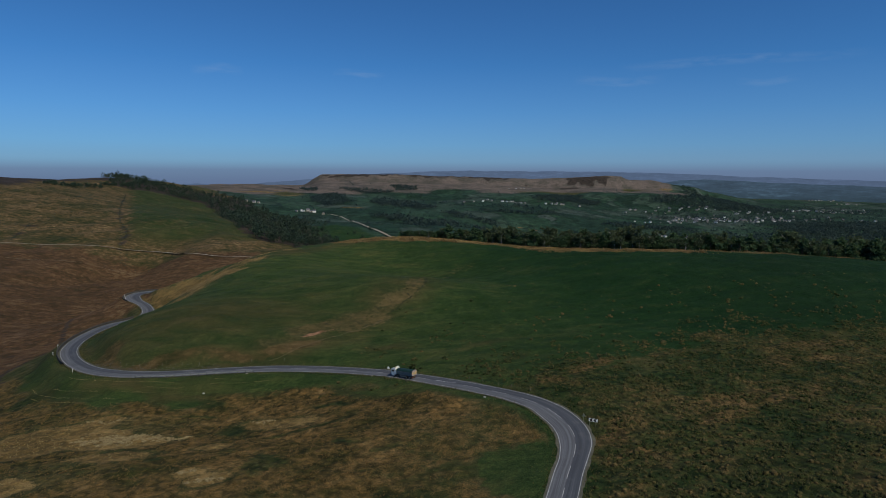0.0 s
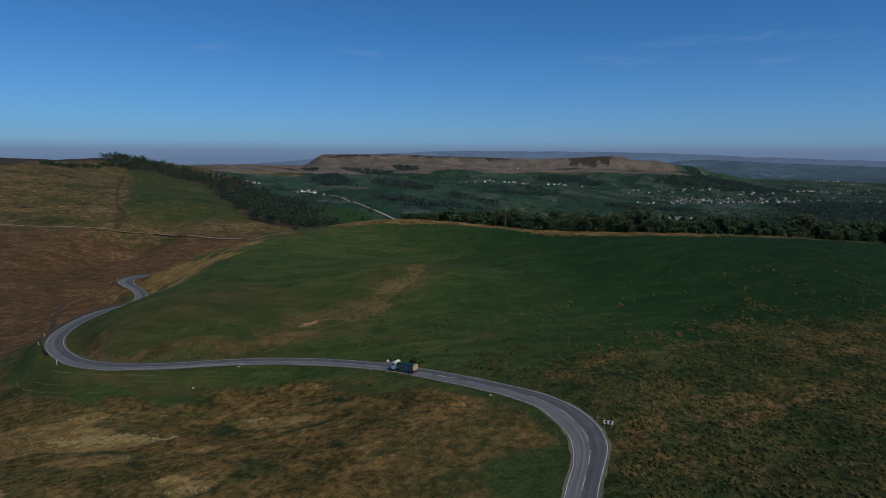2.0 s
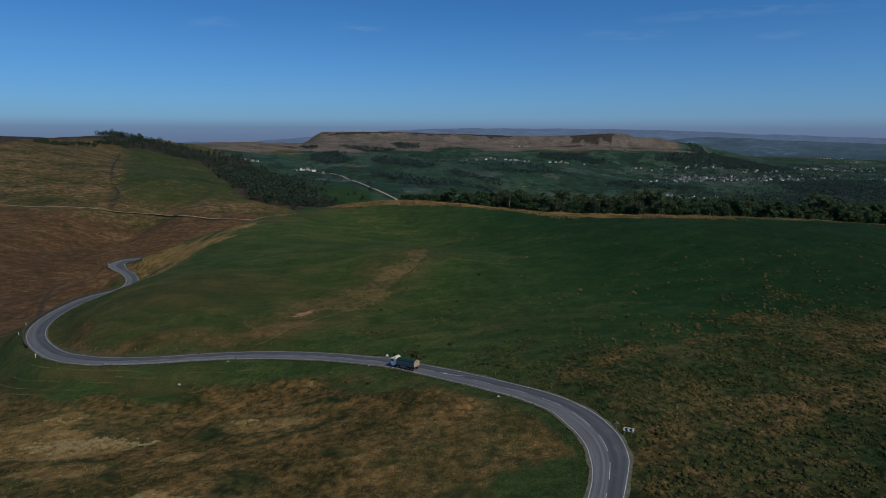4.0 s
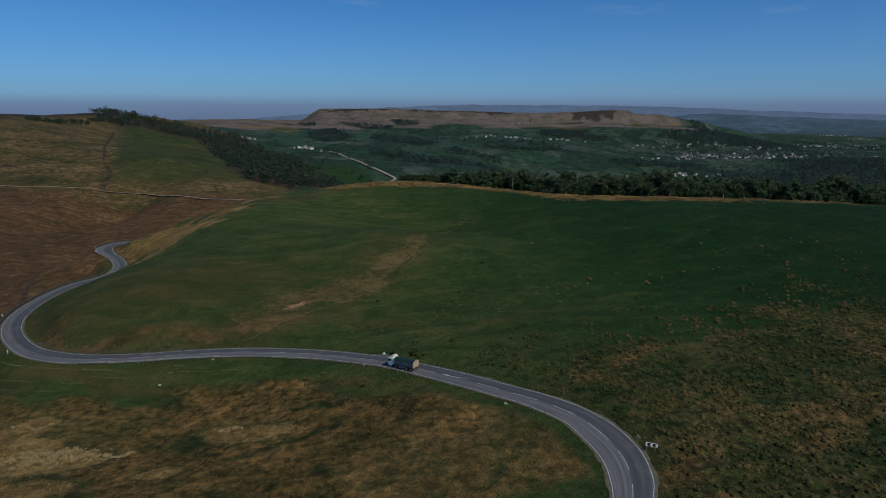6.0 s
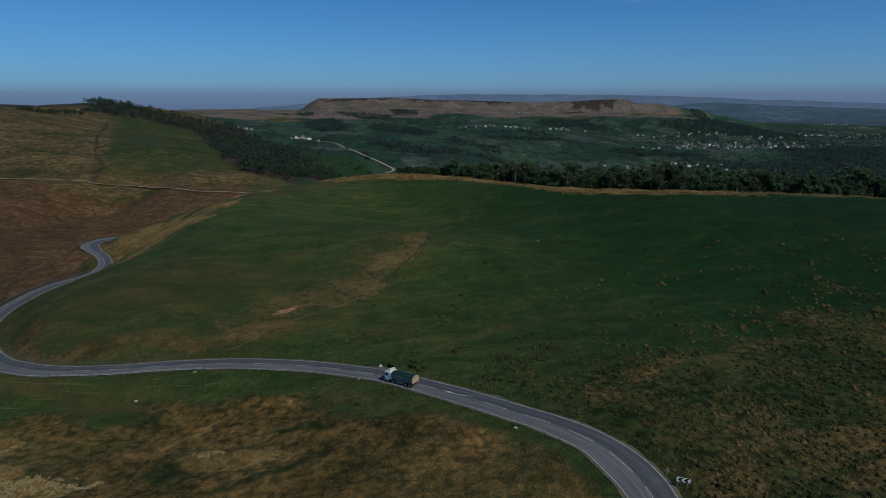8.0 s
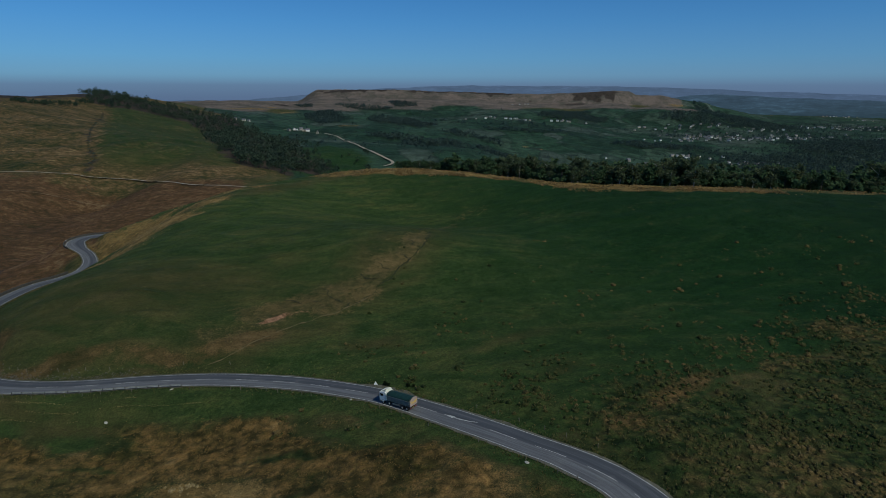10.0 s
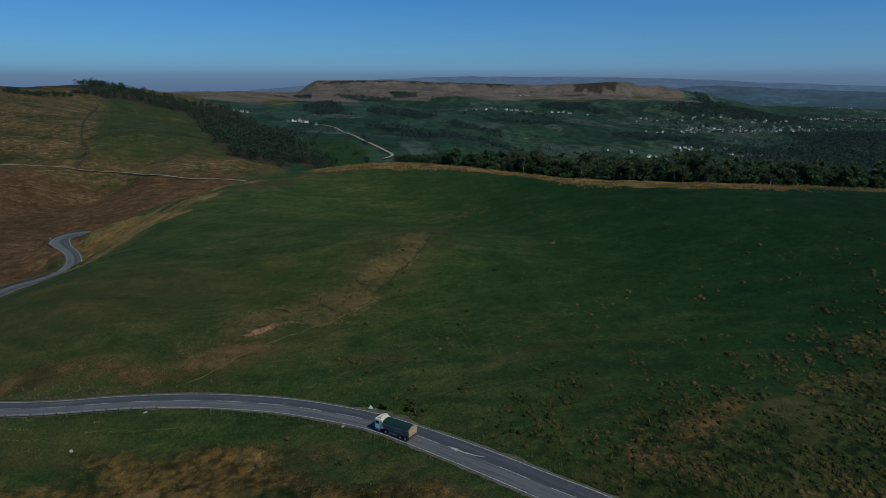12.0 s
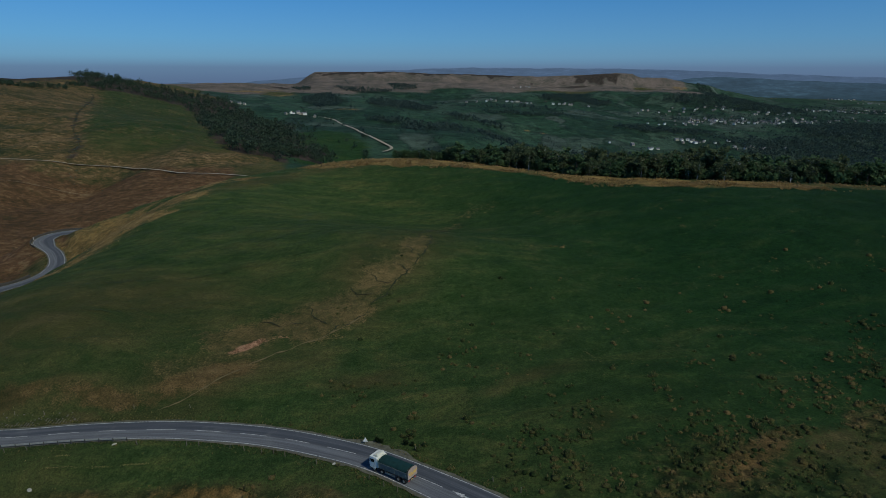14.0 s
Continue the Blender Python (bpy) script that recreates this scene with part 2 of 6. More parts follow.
def asphalt_material():
    k = Mat("worn_asphalt", 0.82, 0.0, 0.25)
    uv = k.node("ShaderNodeUVMap", uv_map="lane")
    part = k.node("ShaderNodeSeparateXYZ")
    k.put(part.inputs[0], uv.outputs[0])
    along = k.node("ShaderNodeMapping")
    k.put(along.inputs[0], uv.outputs[0])
    along.inputs["Scale"].default_value = (1.0, 0.022, 1)
    streak = k.noise(2.6, 5, 0.65, along.outputs[0])
    grain, blot = k.noise(7.0, 5, 0.8), k.noise(0.22, 5, 0.65)
    lane = k.ramp(k.math("ADD", k.math("MULTIPLY", part.outputs[0], 0.13), 0.5), (0.11, (0.113, 0.120, 0.138)), (0.20, (0.056, 0.063, 0.079)), (0.30, (0.088, 0.095, 0.113)), (0.40, (0.050, 0.056, 0.071)), (0.485, (0.075, 0.080, 0.097)),
                  (0.515, (0.138, 0.142, 0.158)), (0.62, (0.160, 0.165, 0.181)), (0.72, (0.124, 0.128, 0.145)), (0.80, (0.154, 0.157, 0.173)), (0.89, (0.118, 0.121, 0.136)))
    c = k.mix(k.ramp(streak, (0.40, 0.60), (0.56, 0.0)), lane, (0.060, 0.063, 0.070))
    c = k.mix(k.ramp(streak, (0.53, 0.0), (0.68, 0.40)), c, (0.160, 0.165, 0.178))
    c = k.mix(k.ramp(blot, (0.55, 0.0), (0.72, 0.30)), c, (0.200, 0.198, 0.196))
    c = k.mix(k.ramp(grain, (0.35, 0.35), (0.6, 0.0)), c, (0.04, 0.04, 0.045))
    return k.colour(c).bump(grain, 0.3, 0.01).m


def paint_material():
    k = Mat("worn_road_paint", 0.7)
    k.colour(k.mix(k.ramp(k.noise(2.2, 6, 0.75), (0.42, 0.75), (0.60, 0.0)), (0.56, 0.56, 0.54), (0.17, 0.17, 0.18)))
    return k.m


GROUND = ground_material()
ASPHALT, PAINT = asphalt_material(), paint_material()
RUSH = tuft_material("rush_blades", (0.034, 0.052, 0.017), (0.112, 0.108, 0.046), (0.200, 0.152, 0.068))
CLUMP = tuft_material("rush_clump", (0.050, 0.052, 0.019), (0.125, 0.095, 0.042), (0.200, 0.145, 0.066))
TUSSOCK = tussock_material("rush_tussock")
TAWNY = tuft_material("tawny_grass", (0.130, 0.088, 0.036), (0.290, 0.200, 0.088), (0.400, 0.280, 0.130))
BIRCHBARK = plain("pale_birch_bark", (0.42, 0.40, 0.36), 0.85, wear=0.4)
LIMEWASH = plain("white_rendered_wall", (0.78, 0.75, 0.69), 0.85, wear=0.1, scale=0.4)

FERN = tuft_material("dead_bracken", (0.100, 0.076, 0.026), (0.210, 0.140, 0.055), (0.290, 0.185, 0.075))
VERGEGRASS = tuft_material("verge_blades", (0.045, 0.070, 0.022), (0.110, 0.115, 0.042), (0.200, 0.160, 0.070))
PALE = tuft_material("bleached_tussock", (0.20, 0.155, 0.075), (0.40, 0.32, 0.17), (0.52, 0.42, 0.23))
PALEMOUND = plain("bleached_mound", (0.24, 0.180, 0.086), 0.95, wear=0.5, scale=1.4)
STRAW = tuft_material("straw_grass", (0.16, 0.125, 0.055), (0.36, 0.28, 0.125), (0.45, 0.34, 0.16))
RUBBLE = plain("roadside_rubble", (0.115, 0.100, 0.088), 0.95, wear=0.5, scale=2.0)
BARK = plain("bark", (0.085, 0.070, 0.052), 0.95, wear=0.4)
PINE = foliage_material("pine_needles", (0.042, 0.084, 0.040), (0.068, 0.120, 0.054), (0.100, 0.150, 0.066))
TWIGS = foliage_material("budding_twigs", (0.056, 0.088, 0.044), (0.086, 0.118, 0.058), (0.130, 0.144, 0.074))
# bluish and low in contrast: distance haze mixed into the foliage colour
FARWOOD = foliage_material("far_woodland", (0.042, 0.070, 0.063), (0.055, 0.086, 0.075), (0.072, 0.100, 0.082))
FELLWOOD = foliage_material("fell_woodland", (0.040, 0.067, 0.043), (0.056, 0.086, 0.053), (0.074, 0.100, 0.060))
BAREWOOD = foliage_material("bare_woodland", (0.044, 0.060, 0.044), (0.064, 0.080, 0.056), (0.094, 0.104, 0.070))
GORSE = foliage_material("dark_shrub", (0.010, 0.020, 0.008), (0.018, 0.034, 0.012), (0.030, 0.046, 0.016))
WHITE = plain("white_paint", (0.78, 0.78, 0.76), 0.4, spec=0.5, wear=0.06)
CREAM = plain("cream_paint", (0.74, 0.71, 0.60), 0.45, spec=0.5, wear=0.08)
TARP = plain("dark_green_tarpaulin", (0.010, 0.034, 0.030), 0.6, spec=0.3, wear=0.35, scale=1.5)
BODYGREY = plain("dusty_grey_green_steel", (0.17, 0.185, 0.178), 0.6, spec=0.4, wear=0.25, scale=1.4)
BLACK = plain("black_rubber", (0.018, 0.018, 0.019), 0.85, wear=0.3)
CHASSIS = plain("dark_chassis_steel", (0.035, 0.036, 0.040), 0.6, wear=0.3)
STEEL = plain("dull_steel", (0.40, 0.40, 0.41), 0.45, metal=0.7, wear=0.15)
GLASS = plain("tinted_glass", (0.012, 0.014, 0.017), 0.08, spec=0.6, wear=0.05)
TAIL = plain("dusty_pink_tailboard", (0.37, 0.29, 0.25), 0.6, wear=0.15, scale=2.0)
YELLOW = plain("yellow_reflective", (0.62, 0.42, 0.09), 0.5, wear=0.08)
RED = plain("red_reflective", (0.45, 0.035, 0.025), 0.5, wear=0.1)
SIGNBLACK = plain("black_sign_film", (0.015, 0.015, 0.016), 0.5, wear=0.1)
SIGNBACK = plain("grey_sign_back", (0.27, 0.27, 0.19), 0.65, metal=0.0, wear=0.15)
WOOD = plain("weathered_post_wood", (0.15, 0.13, 0.10), 0.9, wear=0.3, scale=6.0)
BARRIER = plain("weathered_barrier_steel", (0.26, 0.26, 0.25), 0.6, metal=0.0, wear=0.3, scale=1.5)
BARRIERPOST = plain("dark_barrier_post", (0.07, 0.068, 0.062), 0.8, wear=0.3)
STONE = plain("pale_limestone", (0.38, 0.36, 0.31), 0.9, wear=0.3, scale=2.5)
HILLPATH = plain("worn_hill_path", (0.125, 0.098, 0.045), 0.95, wear=0.4, scale=0.6)
TROD = plain("shaded_turf", (0.028, 0.042, 0.014), 0.95, wear=0.5, scale=0.8)
PEAT = plain("dark_turf_edge", (0.022, 0.028, 0.011), 0.95, wear=0.5, scale=0.8)
GRIT = plain("pale_track_gravel", (0.30, 0.26, 0.20), 0.95, wear=0.25, scale=0.6)
VERGE = plain("gritty_verge", (0.098, 0.094, 0.068), 0.95, wear=0.6, scale=0.9)
WALLSTONE = plain("pale_rendered_wall", (0.40, 0.37, 0.31), 0.85, wear=0.2, scale=0.4)
WALLDARK = plain("gritstone_wall", (0.27, 0.24, 0.20), 0.9, wear=0.25, scale=0.4)
DRYSTONE = plain("dark_dry_stone", (0.060, 0.056, 0.050), 0.95, wear=0.5, scale=1.6)
SLATE = plain("slate_roof", (0.13, 0.13, 0.15), 0.7, wear=0.2, scale=0.5)

# ---- the lie of the land ----
# Each form: centre x, y, rise, half widths along and across, turn in degrees.
PLANE = (-10.46, 0.0138, -0.0147)
FIELD_FORMS = [
    (135.2, 291.6, 30.40, 171.4, 70.1, -16.2),
    (-57.0, 373.0, 26.18, 64.1, 76.8, -59.3),
    (-166.8, 370.7, 18.03, 25.0, 39.0, -55.2),
    (-200.7, 411.7, -27.37, 135.7, 81.8, -75.0),
    (5.8, 300.5, -13.56, 70.6, 27.7, -39.5),
    (-95.4, 226.1, 12.69, 52.4, 25.3, -27.1),
    (-4.3, 263.0, 12.94, 50.0, 25.2, 0.6),
    (-100.1, 254.6, 5.67, 25.7, 90.3, -4.8),
    (-110.1, 326.8, 8.24, 39.0, 61.0, 26.4),
    (-150.8, 348.8, -9.50, 25.6, 25.0, -2.9),
]
VALLEY_FORMS = [
    (-31.6, 94.8, -7.10, 81.5, 25.4, 15.2),
    (113.0, 67.4, 19.82, 103.6, 79.2, -50.0),
    (-41.4, 157.5, -6.42, 33.7, 25.3, -20.1),
    (-273.7, 767.6, 15.92, 138.6, 68.4, -57.5),
    (-568.6, 911.6, 26.45, 593.8, 138.7, -29.8),
    (-826.2, 1556.8, 92.56, 202.2, 586.2, 6.2),
    (122.1, 762.9, -44.65, 151.6, 312.1, -81.8),
    (-292.8, 623.0, -18.13, 77.6, 25.6, 84.5),
    (-59.2, 84.2, 15.14, 51.2, 81.2, -42.2),
]
FAR_FORMS = [
    (-330, 2350, 22, 200, 260, 0),
    (560, 2900, 40, 190, 170, 0),
    (-950, 2950, 50, 330, 220, 10),
    (1190, 2950, 92, 230, 240, 0),
    (-60, 1800, 10, 300, 150, 0),
    (2300, 3300, 14, 500, 160, -10),
]
# The moor's rim: bearing as sideways over ahead, and its height.
RIM = [(-0.60, -60), (-0.30, -40), (-0.242, -20), (-0.197, -6), (-0.184, 30), (-0.170, 57), (-0.044, 58), (0.010, 49), (0.090, 43), (0.180, 33), (0.225, 39), (0.261, 44), (0.306, 54),
       (0.333, 49), (0.342, 30), (0.3865, 26), (0.422, 0), (0.458, -16), (0.480, -44), (0.54, -90), (0.80, -110)]
# The lane: x, y, height of the crown.
LANE_NEAR = [
    (-52, -120, -8.8), (-38, -80, -8.2), (-25, -42, -6.6), (-13, -8, -3.8), (-5, 18, -1.2), (2, 40, 0.5), (10, 62, 0.9), (17, 81, 1.3), (22, 94, 1.5), (25.4, 102.3, 1.6), (28.4, 110.4, 1.7), (31.1, 117, 1.9), (33.2, 124, 2.2),
    (33.4, 130.6, 2.6), (31.4, 137.5, 3.0), (28.2, 143.2, 3.2), (22.4, 149.2, 3.1), (17.1, 153.6, 2.8), (10.85, 159.25, 2.2), (3.5, 166, 1.2),
    (-8, 175.4, -0.1), (-16.9, 180.6, -1.0), (-27, 185, -1.8), (-37.5, 187.7, -2.3), (-48.8, 189.5, -2.8), (-63, 190.1, -3.5),
]
LANE_FAR = [
    (-76.4, 189.8, -4.2), (-90.2, 190.7, -4.8), (-100.2, 193.5, -5.3), (-111, 200, -6.2), (-123, 212, -7.5), (-132, 224, -8.3),
    (-138.6, 236.6, -9.1), (-144.4, 252.8, -10.5), (-148.5, 269, -12.0), (-150.4, 283, -13.1), (-150.9, 296, -14.3), (-149.5, 310, -16.0),
    (-149.5, 323, -16.9), (-153.3, 336, -17.0), (-161.5, 349, -16.5), (-171, 359, -15.9), (-176, 366, -15.2), (-176.5, 373, -14.9),
    (-173, 377, -14.6), (-164, 380, -14.4), (-150, 384, -14.0),
]


def smooth(a, b, v):
    s = np.clip((np.asarray(v, float) - a) / (b - a), 0, 1)
    return s * s * (3 - 2 * s)


def forms(rows, x, y):
    z = np.zeros(np.broadcast(x, y).shape)
    for cx, cy, rise, along, across, turn in rows:
        c, s = math.cos(radians(turn)), math.sin(radians(turn))
        u, v = (x - cx) * c + (y - cy) * s, -(x - cx) * s + (y - cy) * c
        z = z + rise * np.exp(-0.5 * ((u / along) ** 2 + (v / across) ** 2))
    return z


def ripples(x, y, size, seed):
    """Cheap smooth noise, about -1 to 1, from crossed waves."""
    rng = np.random.RandomState(seed)
    z = np.zeros(np.broadcast(x, y).shape)
    for _ in range(9):
        a, k, p = rng.uniform(0, 2 * math.pi), 2 * math.pi / (size * rng.uniform(0.6, 1.7)), rng.uniform(0, 2 * math.pi)
        z = z + np.sin(k * (x * math.cos(a) + y * math.sin(a)) + p + 1.3 * np.sin(0.6 * k * (x * math.sin(a) - y * math.cos(a)) + p))
    return z / 4.0


def far_land(x, y):
    z = -45 - 18 * smooth(-400, 100, x) - 56 * smooth(250, 1000, x)
    z = z + smooth(2700, 4900, y) * (6 * smooth(1250, 1700, x) - 45 * smooth(1400, 1800, x) * smooth(3000, 3700, y) + 40 * smooth(700, 1100, -x))
    z = z + forms(FAR_FORMS, x, y) + 4 * ripples(x, y, 620, 3) + 2.5 * ripples(x, y, 230, 4)
    rim = np.interp(x / np.maximum(y - 60, 300), [r[0] for r in RIM], [r[1] for r in RIM]) + 1.2 * ripples(x, y, 170, 8)
    lip = 60 * ripples(x, y, 420, 9)
    rise = 0.60 * smooth(2780, 3520, y + lip) + 0.40 * smooth(3480, 3620, y + 0.5 * lip)
    return z + np.clip(rim - z, 0, None) * rise - 0.02 * np.clip(y - 3700, 0, None)


def open_land(x, y):
    """The ground before the road was cut into it."""
    w = smooth(950, 1500, y)
    z = (PLANE[0] + PLANE[1] * np.clip(x, -900, 900) + PLANE[2] * y) * (1 - w) + far_land(x, y) * w
    z = z + forms(FIELD_FORMS, x, y) + forms(VALLEY_FORMS, x, y)
    z = z - 60 * smooth(640, 980, y) * smooth(40, 300, x) * (1 - smooth(1500, 2300, y)) * (1 - 0.5 * smooth(600, 1100, x))
    away = smooth(420, 700, y) + smooth(230, 420, -x)
    return z + 0.22 * ripples(x, y, 14, 5) + 0.12 * ripples(x, y, 6, 6) + np.clip(away, 0, 1) * 1.6 * ripples(x, y, 70, 7)


def spline(rows, step):
    """Points along a smooth curve through the rows, about step apart."""
    p = np.array(rows, float)
    p = np.vstack([2 * p[0] - p[1], p, 2 * p[-1] - p[-2]])
    out = []
    for i in range(1, len(p) - 2):
        a, b, c, d = p[i - 1:i + 3]
        n = max(2, int(np.linalg.norm(c - b) / step))
        t = np.linspace(0, 1, n, endpoint=False)[:, None]
        out.append(0.5 * (2 * b + (c - a) * t + (2 * a - 5 * b + 4 * c - d) * t**2 + (3 * b - a - 3 * c + d) * t**3))
    out.append(p[-2:-1])
    return np.vstack(out)


LANE = spline(LANE_NEAR + LANE_FAR, 0.6)
_run = np.gradient(LANE[:, :2], axis=0)
LANE_DIR = _run / np.linalg.norm(_run, axis=1)[:, None]
LANE_LEFT = np.stack([-LANE_DIR[:, 1], LANE_DIR[:, 0]], 1)
LANE_AT = np.r_[0, np.cumsum(np.linalg.norm(np.diff(LANE, axis=0), axis=1))]
_bend = np.abs(np.gradient(np.unwrap(np.arctan2(LANE_DIR[:, 1], LANE_DIR[:, 0])), LANE_AT))
_bend = np.convolve(np.pad(_bend, 15, "edge"), np.ones(31) / 31, "valid")
LANE_HALF = 2.85 + 1.2 * smooth(0.012, 0.05, _bend)
LANE_HALF = LANE_HALF + 0.3 * smooth(-8, 8, LANE[:, 0]) * smooth(120, 142, LANE[:, 1])


def to_lane(x, y):
    """Distance to the lane's centre (left of the way positive), and the index along it."""
    x, y = np.ravel(x).astype(float), np.ravel(y).astype(float)
    off, at = np.full(x.shape, 999.0), np.zeros(x.shape, int)
    near = np.flatnonzero((x > -240) & (x < 90) & (y > -220) & (y < 430))
    for part_of in np.array_split(near, max(1, len(near) // 4000)):
        dx, dy = x[part_of, None] - LANE[None, :, 0], y[part_of, None] - LANE[None, :, 1]
        i = np.argmin(dx * dx + dy * dy, 1)
        r = np.arange(len(part_of))
        side = dx[r, i] * LANE_LEFT[i, 0] + dy[r, i] * LANE_LEFT[i, 1]
        off[part_of] = np.hypot(dx[r, i], dy[r, i]) * np.where(side < 0, -1, 1)
        at[part_of] = i
    return off, at


def land(x, y):
    """The finished ground: the open land with the road's bed cut in."""
    shape = np.broadcast(x, y).shape
    z = open_land(np.asarray(x, float), np.asarray(y, float)).ravel()
    off, at = to_lane(*np.broadcast_arrays(x, y))
    d, bed, half = np.abs(off), LANE[at, 2], LANE_HALF[at]
    keep = smooth(0.0, 9.0, d - half - 0.9)
    z = np.where(d < 60, bed * (1 - keep) + z * keep - 0.16 * (1 - smooth(0.0, 0.9, d - half)), z)
    return z.reshape(shape)


def land_at(x, y):
    return float(land(np.array([x]), np.array([y]))[0])


# ---- building helpers ----


def mesh_of(name, verts, faces, material, smooth_faces=False):
    """A mesh from arrays: faces is one (n, 3) or (n, 4) array, or a list of such."""
    faces = faces if isinstance(faces, list) else [faces]
    faces = [np.asarray(f, np.int32) for f in faces if len(f)]
    me = bpy.data.meshes.new(name)
    verts = np.ascontiguousarray(verts, np.float32)
    loops = np.concatenate([f.ravel() for f in faces])
    sizes = np.concatenate([np.full(len(f), f.shape[1], np.int32) for f in faces])
    me.vertices.add(len(verts))
    me.vertices.foreach_set("co", verts.ravel())
    me.loops.add(len(loops))
    me.loops.foreach_set("vertex_index", loops)
    me.polygons.add(len(sizes))
    me.polygons.foreach_set("loop_start", np.r_[0, np.cumsum(sizes)[:-1]].astype(np.int32))
    me.polygons.foreach_set("use_smooth", np.full(len(sizes), smooth_faces))
    me.materials.append(material)
    me.update(calc_edges=True)
    return me


def give(me, name, values):
    a = me.attributes.new(name, "FLOAT", "POINT")
    a.data.foreach_set("value", np.ascontiguousarray(values, np.float32).ravel())


def part(name, bm, material, parent, label=""):
    me = bpy.data.meshes.new(name)
    bm.to_mesh(me)
    bm.free()
    me.materials.append(material)
    ob = new(name, me)
    ob.parent = parent
    return tagged(ob, label)


def thing(name, m, label, category, group="", kind=""):
    ob = new(name)
    ob.matrix_world = m
    return tagged(ob, label, category, group, kind)


def box(size, at, bevel=0.0, bm=None, turn=None, taper=None):
    """A bevelled block. taper: scale of its top in x and y."""
    one = bmesh.new()
    bmesh.ops.create_cube(one, size=1)
    for v in one.verts:
        k = taper if taper and v.co.z > 0 else (1, 1)
        v.co = Vector((v.co.x * size[0] * k[0], v.co.y * size[1] * k[1], v.co.z * size[2]))
    if bevel:
        bmesh.ops.bevel(one, geom=one.edges[:], offset=bevel, segments=2, affect="EDGES")
    bmesh.ops.transform(one, matrix=Matrix.Translation(at) @ (turn or Matrix()), verts=one.verts)
    if bm is None:
        return one
    return join(bm, one)


def join(bm, one):
    me = bpy.data.meshes.new("tmp")
    one.to_mesh(me)
    one.free()
    bm.from_mesh(me)
    bpy.data.meshes.remove(me)
    return bm


def rod(a, b, r0, r1=None, sides=8, bm=None, caps=True):
    """A tapered round bar from a to b."""
    one = bmesh.new()
    a, b = Vector(a), Vector(b)
    bmesh.ops.create_cone(one, cap_ends=caps, segments=sides, radius1=r0, radius2=r0 if r1 is None else r1, depth=(b - a).length)
    m = Matrix.Translation((a + b) / 2) @ (b - a).to_track_quat("Z", "Y").to_matrix().to_4x4()
    bmesh.ops.transform(one, matrix=m, verts=one.verts)
    return one if bm is None else join(bm, one)


def slab(outline, depth, m):
    """A flat plate with the given outline in x and z, its thickness along y."""
    bm = bmesh.new()
    front = [bm.verts.new((x, -depth / 2, z)) for x, z in outline]
    f = bm.faces.new(front)
    back = bmesh.ops.extrude_face_region(bm, geom=[f])
    bmesh.ops.translate(bm, vec=(0, depth, 0), verts=[g for g in back["geom"] if isinstance(g, bmesh.types.BMVert)])
    bmesh.ops.recalc_face_normals(bm, faces=bm.faces)
    bmesh.ops.transform(bm, matrix=m, verts=bm.verts)
    return bm


# ---- ground ----


def spread(lo, hi, step, grow, reach_lo, reach_hi):
    """Positions close together from lo to hi and ever wider apart outside."""
    mid = list(np.arange(lo, hi + step / 2, step))
    for end, way in ((reach_hi, 1), (reach_lo, -1)):
        s, v = step, mid[-1] if way > 0 else mid[0]
        while (end - v) * way > 0:
            s = min(s * grow, 26.0 if abs(v) < 4000 else 60.0)
            v += s * way
            mid.append(v) if way > 0 else mid.insert(0, v)
    return np.array(mid)


def patches(rows, x, y, strong=1.0):
    """How far inside any of the ovals (x, y, half length, half width, turn) each place lies: strong at the heart, 0 outside."""
    out = np.zeros(np.shape(x))
    for cx, cy, along, across, turn in rows:
        c, s = math.cos(radians(turn)), math.sin(radians(turn))
        u, v = ((x - cx) * c + (y - cy) * s) / along, (-(x - cx) * s + (y - cy) * c) / across
        out = np.maximum(out, 1 - smooth(0.1, 1.45, np.hypot(u, v)))
    return out * strong


def lane_y(x):
    return np.interp(x, [-132, -123, -111, -100, -90, -76, -63, -49, -27, -8, 3.5, 10.6, 22, 33], [224, 212, 200, 193.5, 190.7, 189.8, 190, 189.5, 185, 175.4, 166, 159, 149, 131])


SCAR = [(-49, 219), (-39, 224), (-29, 229), (-20, 236), (-15, 243), (-9, 246), (-4, 259), (0, 264), (1, 254), (-3, 244), (-8, 238), (-10, 232), (-15, 226), (-22, 219), (-32, 215), (-37, 208), (-43, 209), (-48, 213)]
HILL_PATH = [(-52, 195.5), (-49, 197), (-44, 200), (-39, 205), (-31, 212), (-22, 218), (-15, 225), (-9, 235), (-3, 242), (2, 256), (8, 285), (14, 308), (26, 316)]
CLEARING = [(11, 114), (12, 119), (15, 122), (20, 122), (24, 124), (27.5, 122), (28.5, 116), (27, 109), (24, 102), (13, 104)]
FLANK_STRAW = [(-112, 276, 10, 24, 14), (-108, 302, 15, 30, 6), (-122, 328, 24, 40, 24), (-150, 360, 20, 18, 0), (-138, 352, 28, 28, 0), (-98, 332, 13, 26, 34), (-88, 352, 18, 9, 0)]
TAN_SPOTS = [(-106, 207, 16, 5, -42), (-88, 199, 14, 4, -5), (-64, 198, 20, 4.5, 5), (-45, 203, 12, 5, 20), (37, 159, 9, 5, 35), (50, 169, 10, 3.5, 35), (110, 168, 28, 6, 5), (85, 142, 30, 8, 12), (43, 126, 4, 9, 0), (46, 117, 8, 4, 15), (140, 150, 30, 7, 0), (72, 132, 14, 4, 20), (120, 182, 26, 4, 4), (130, 134, 24, 5, 10)]
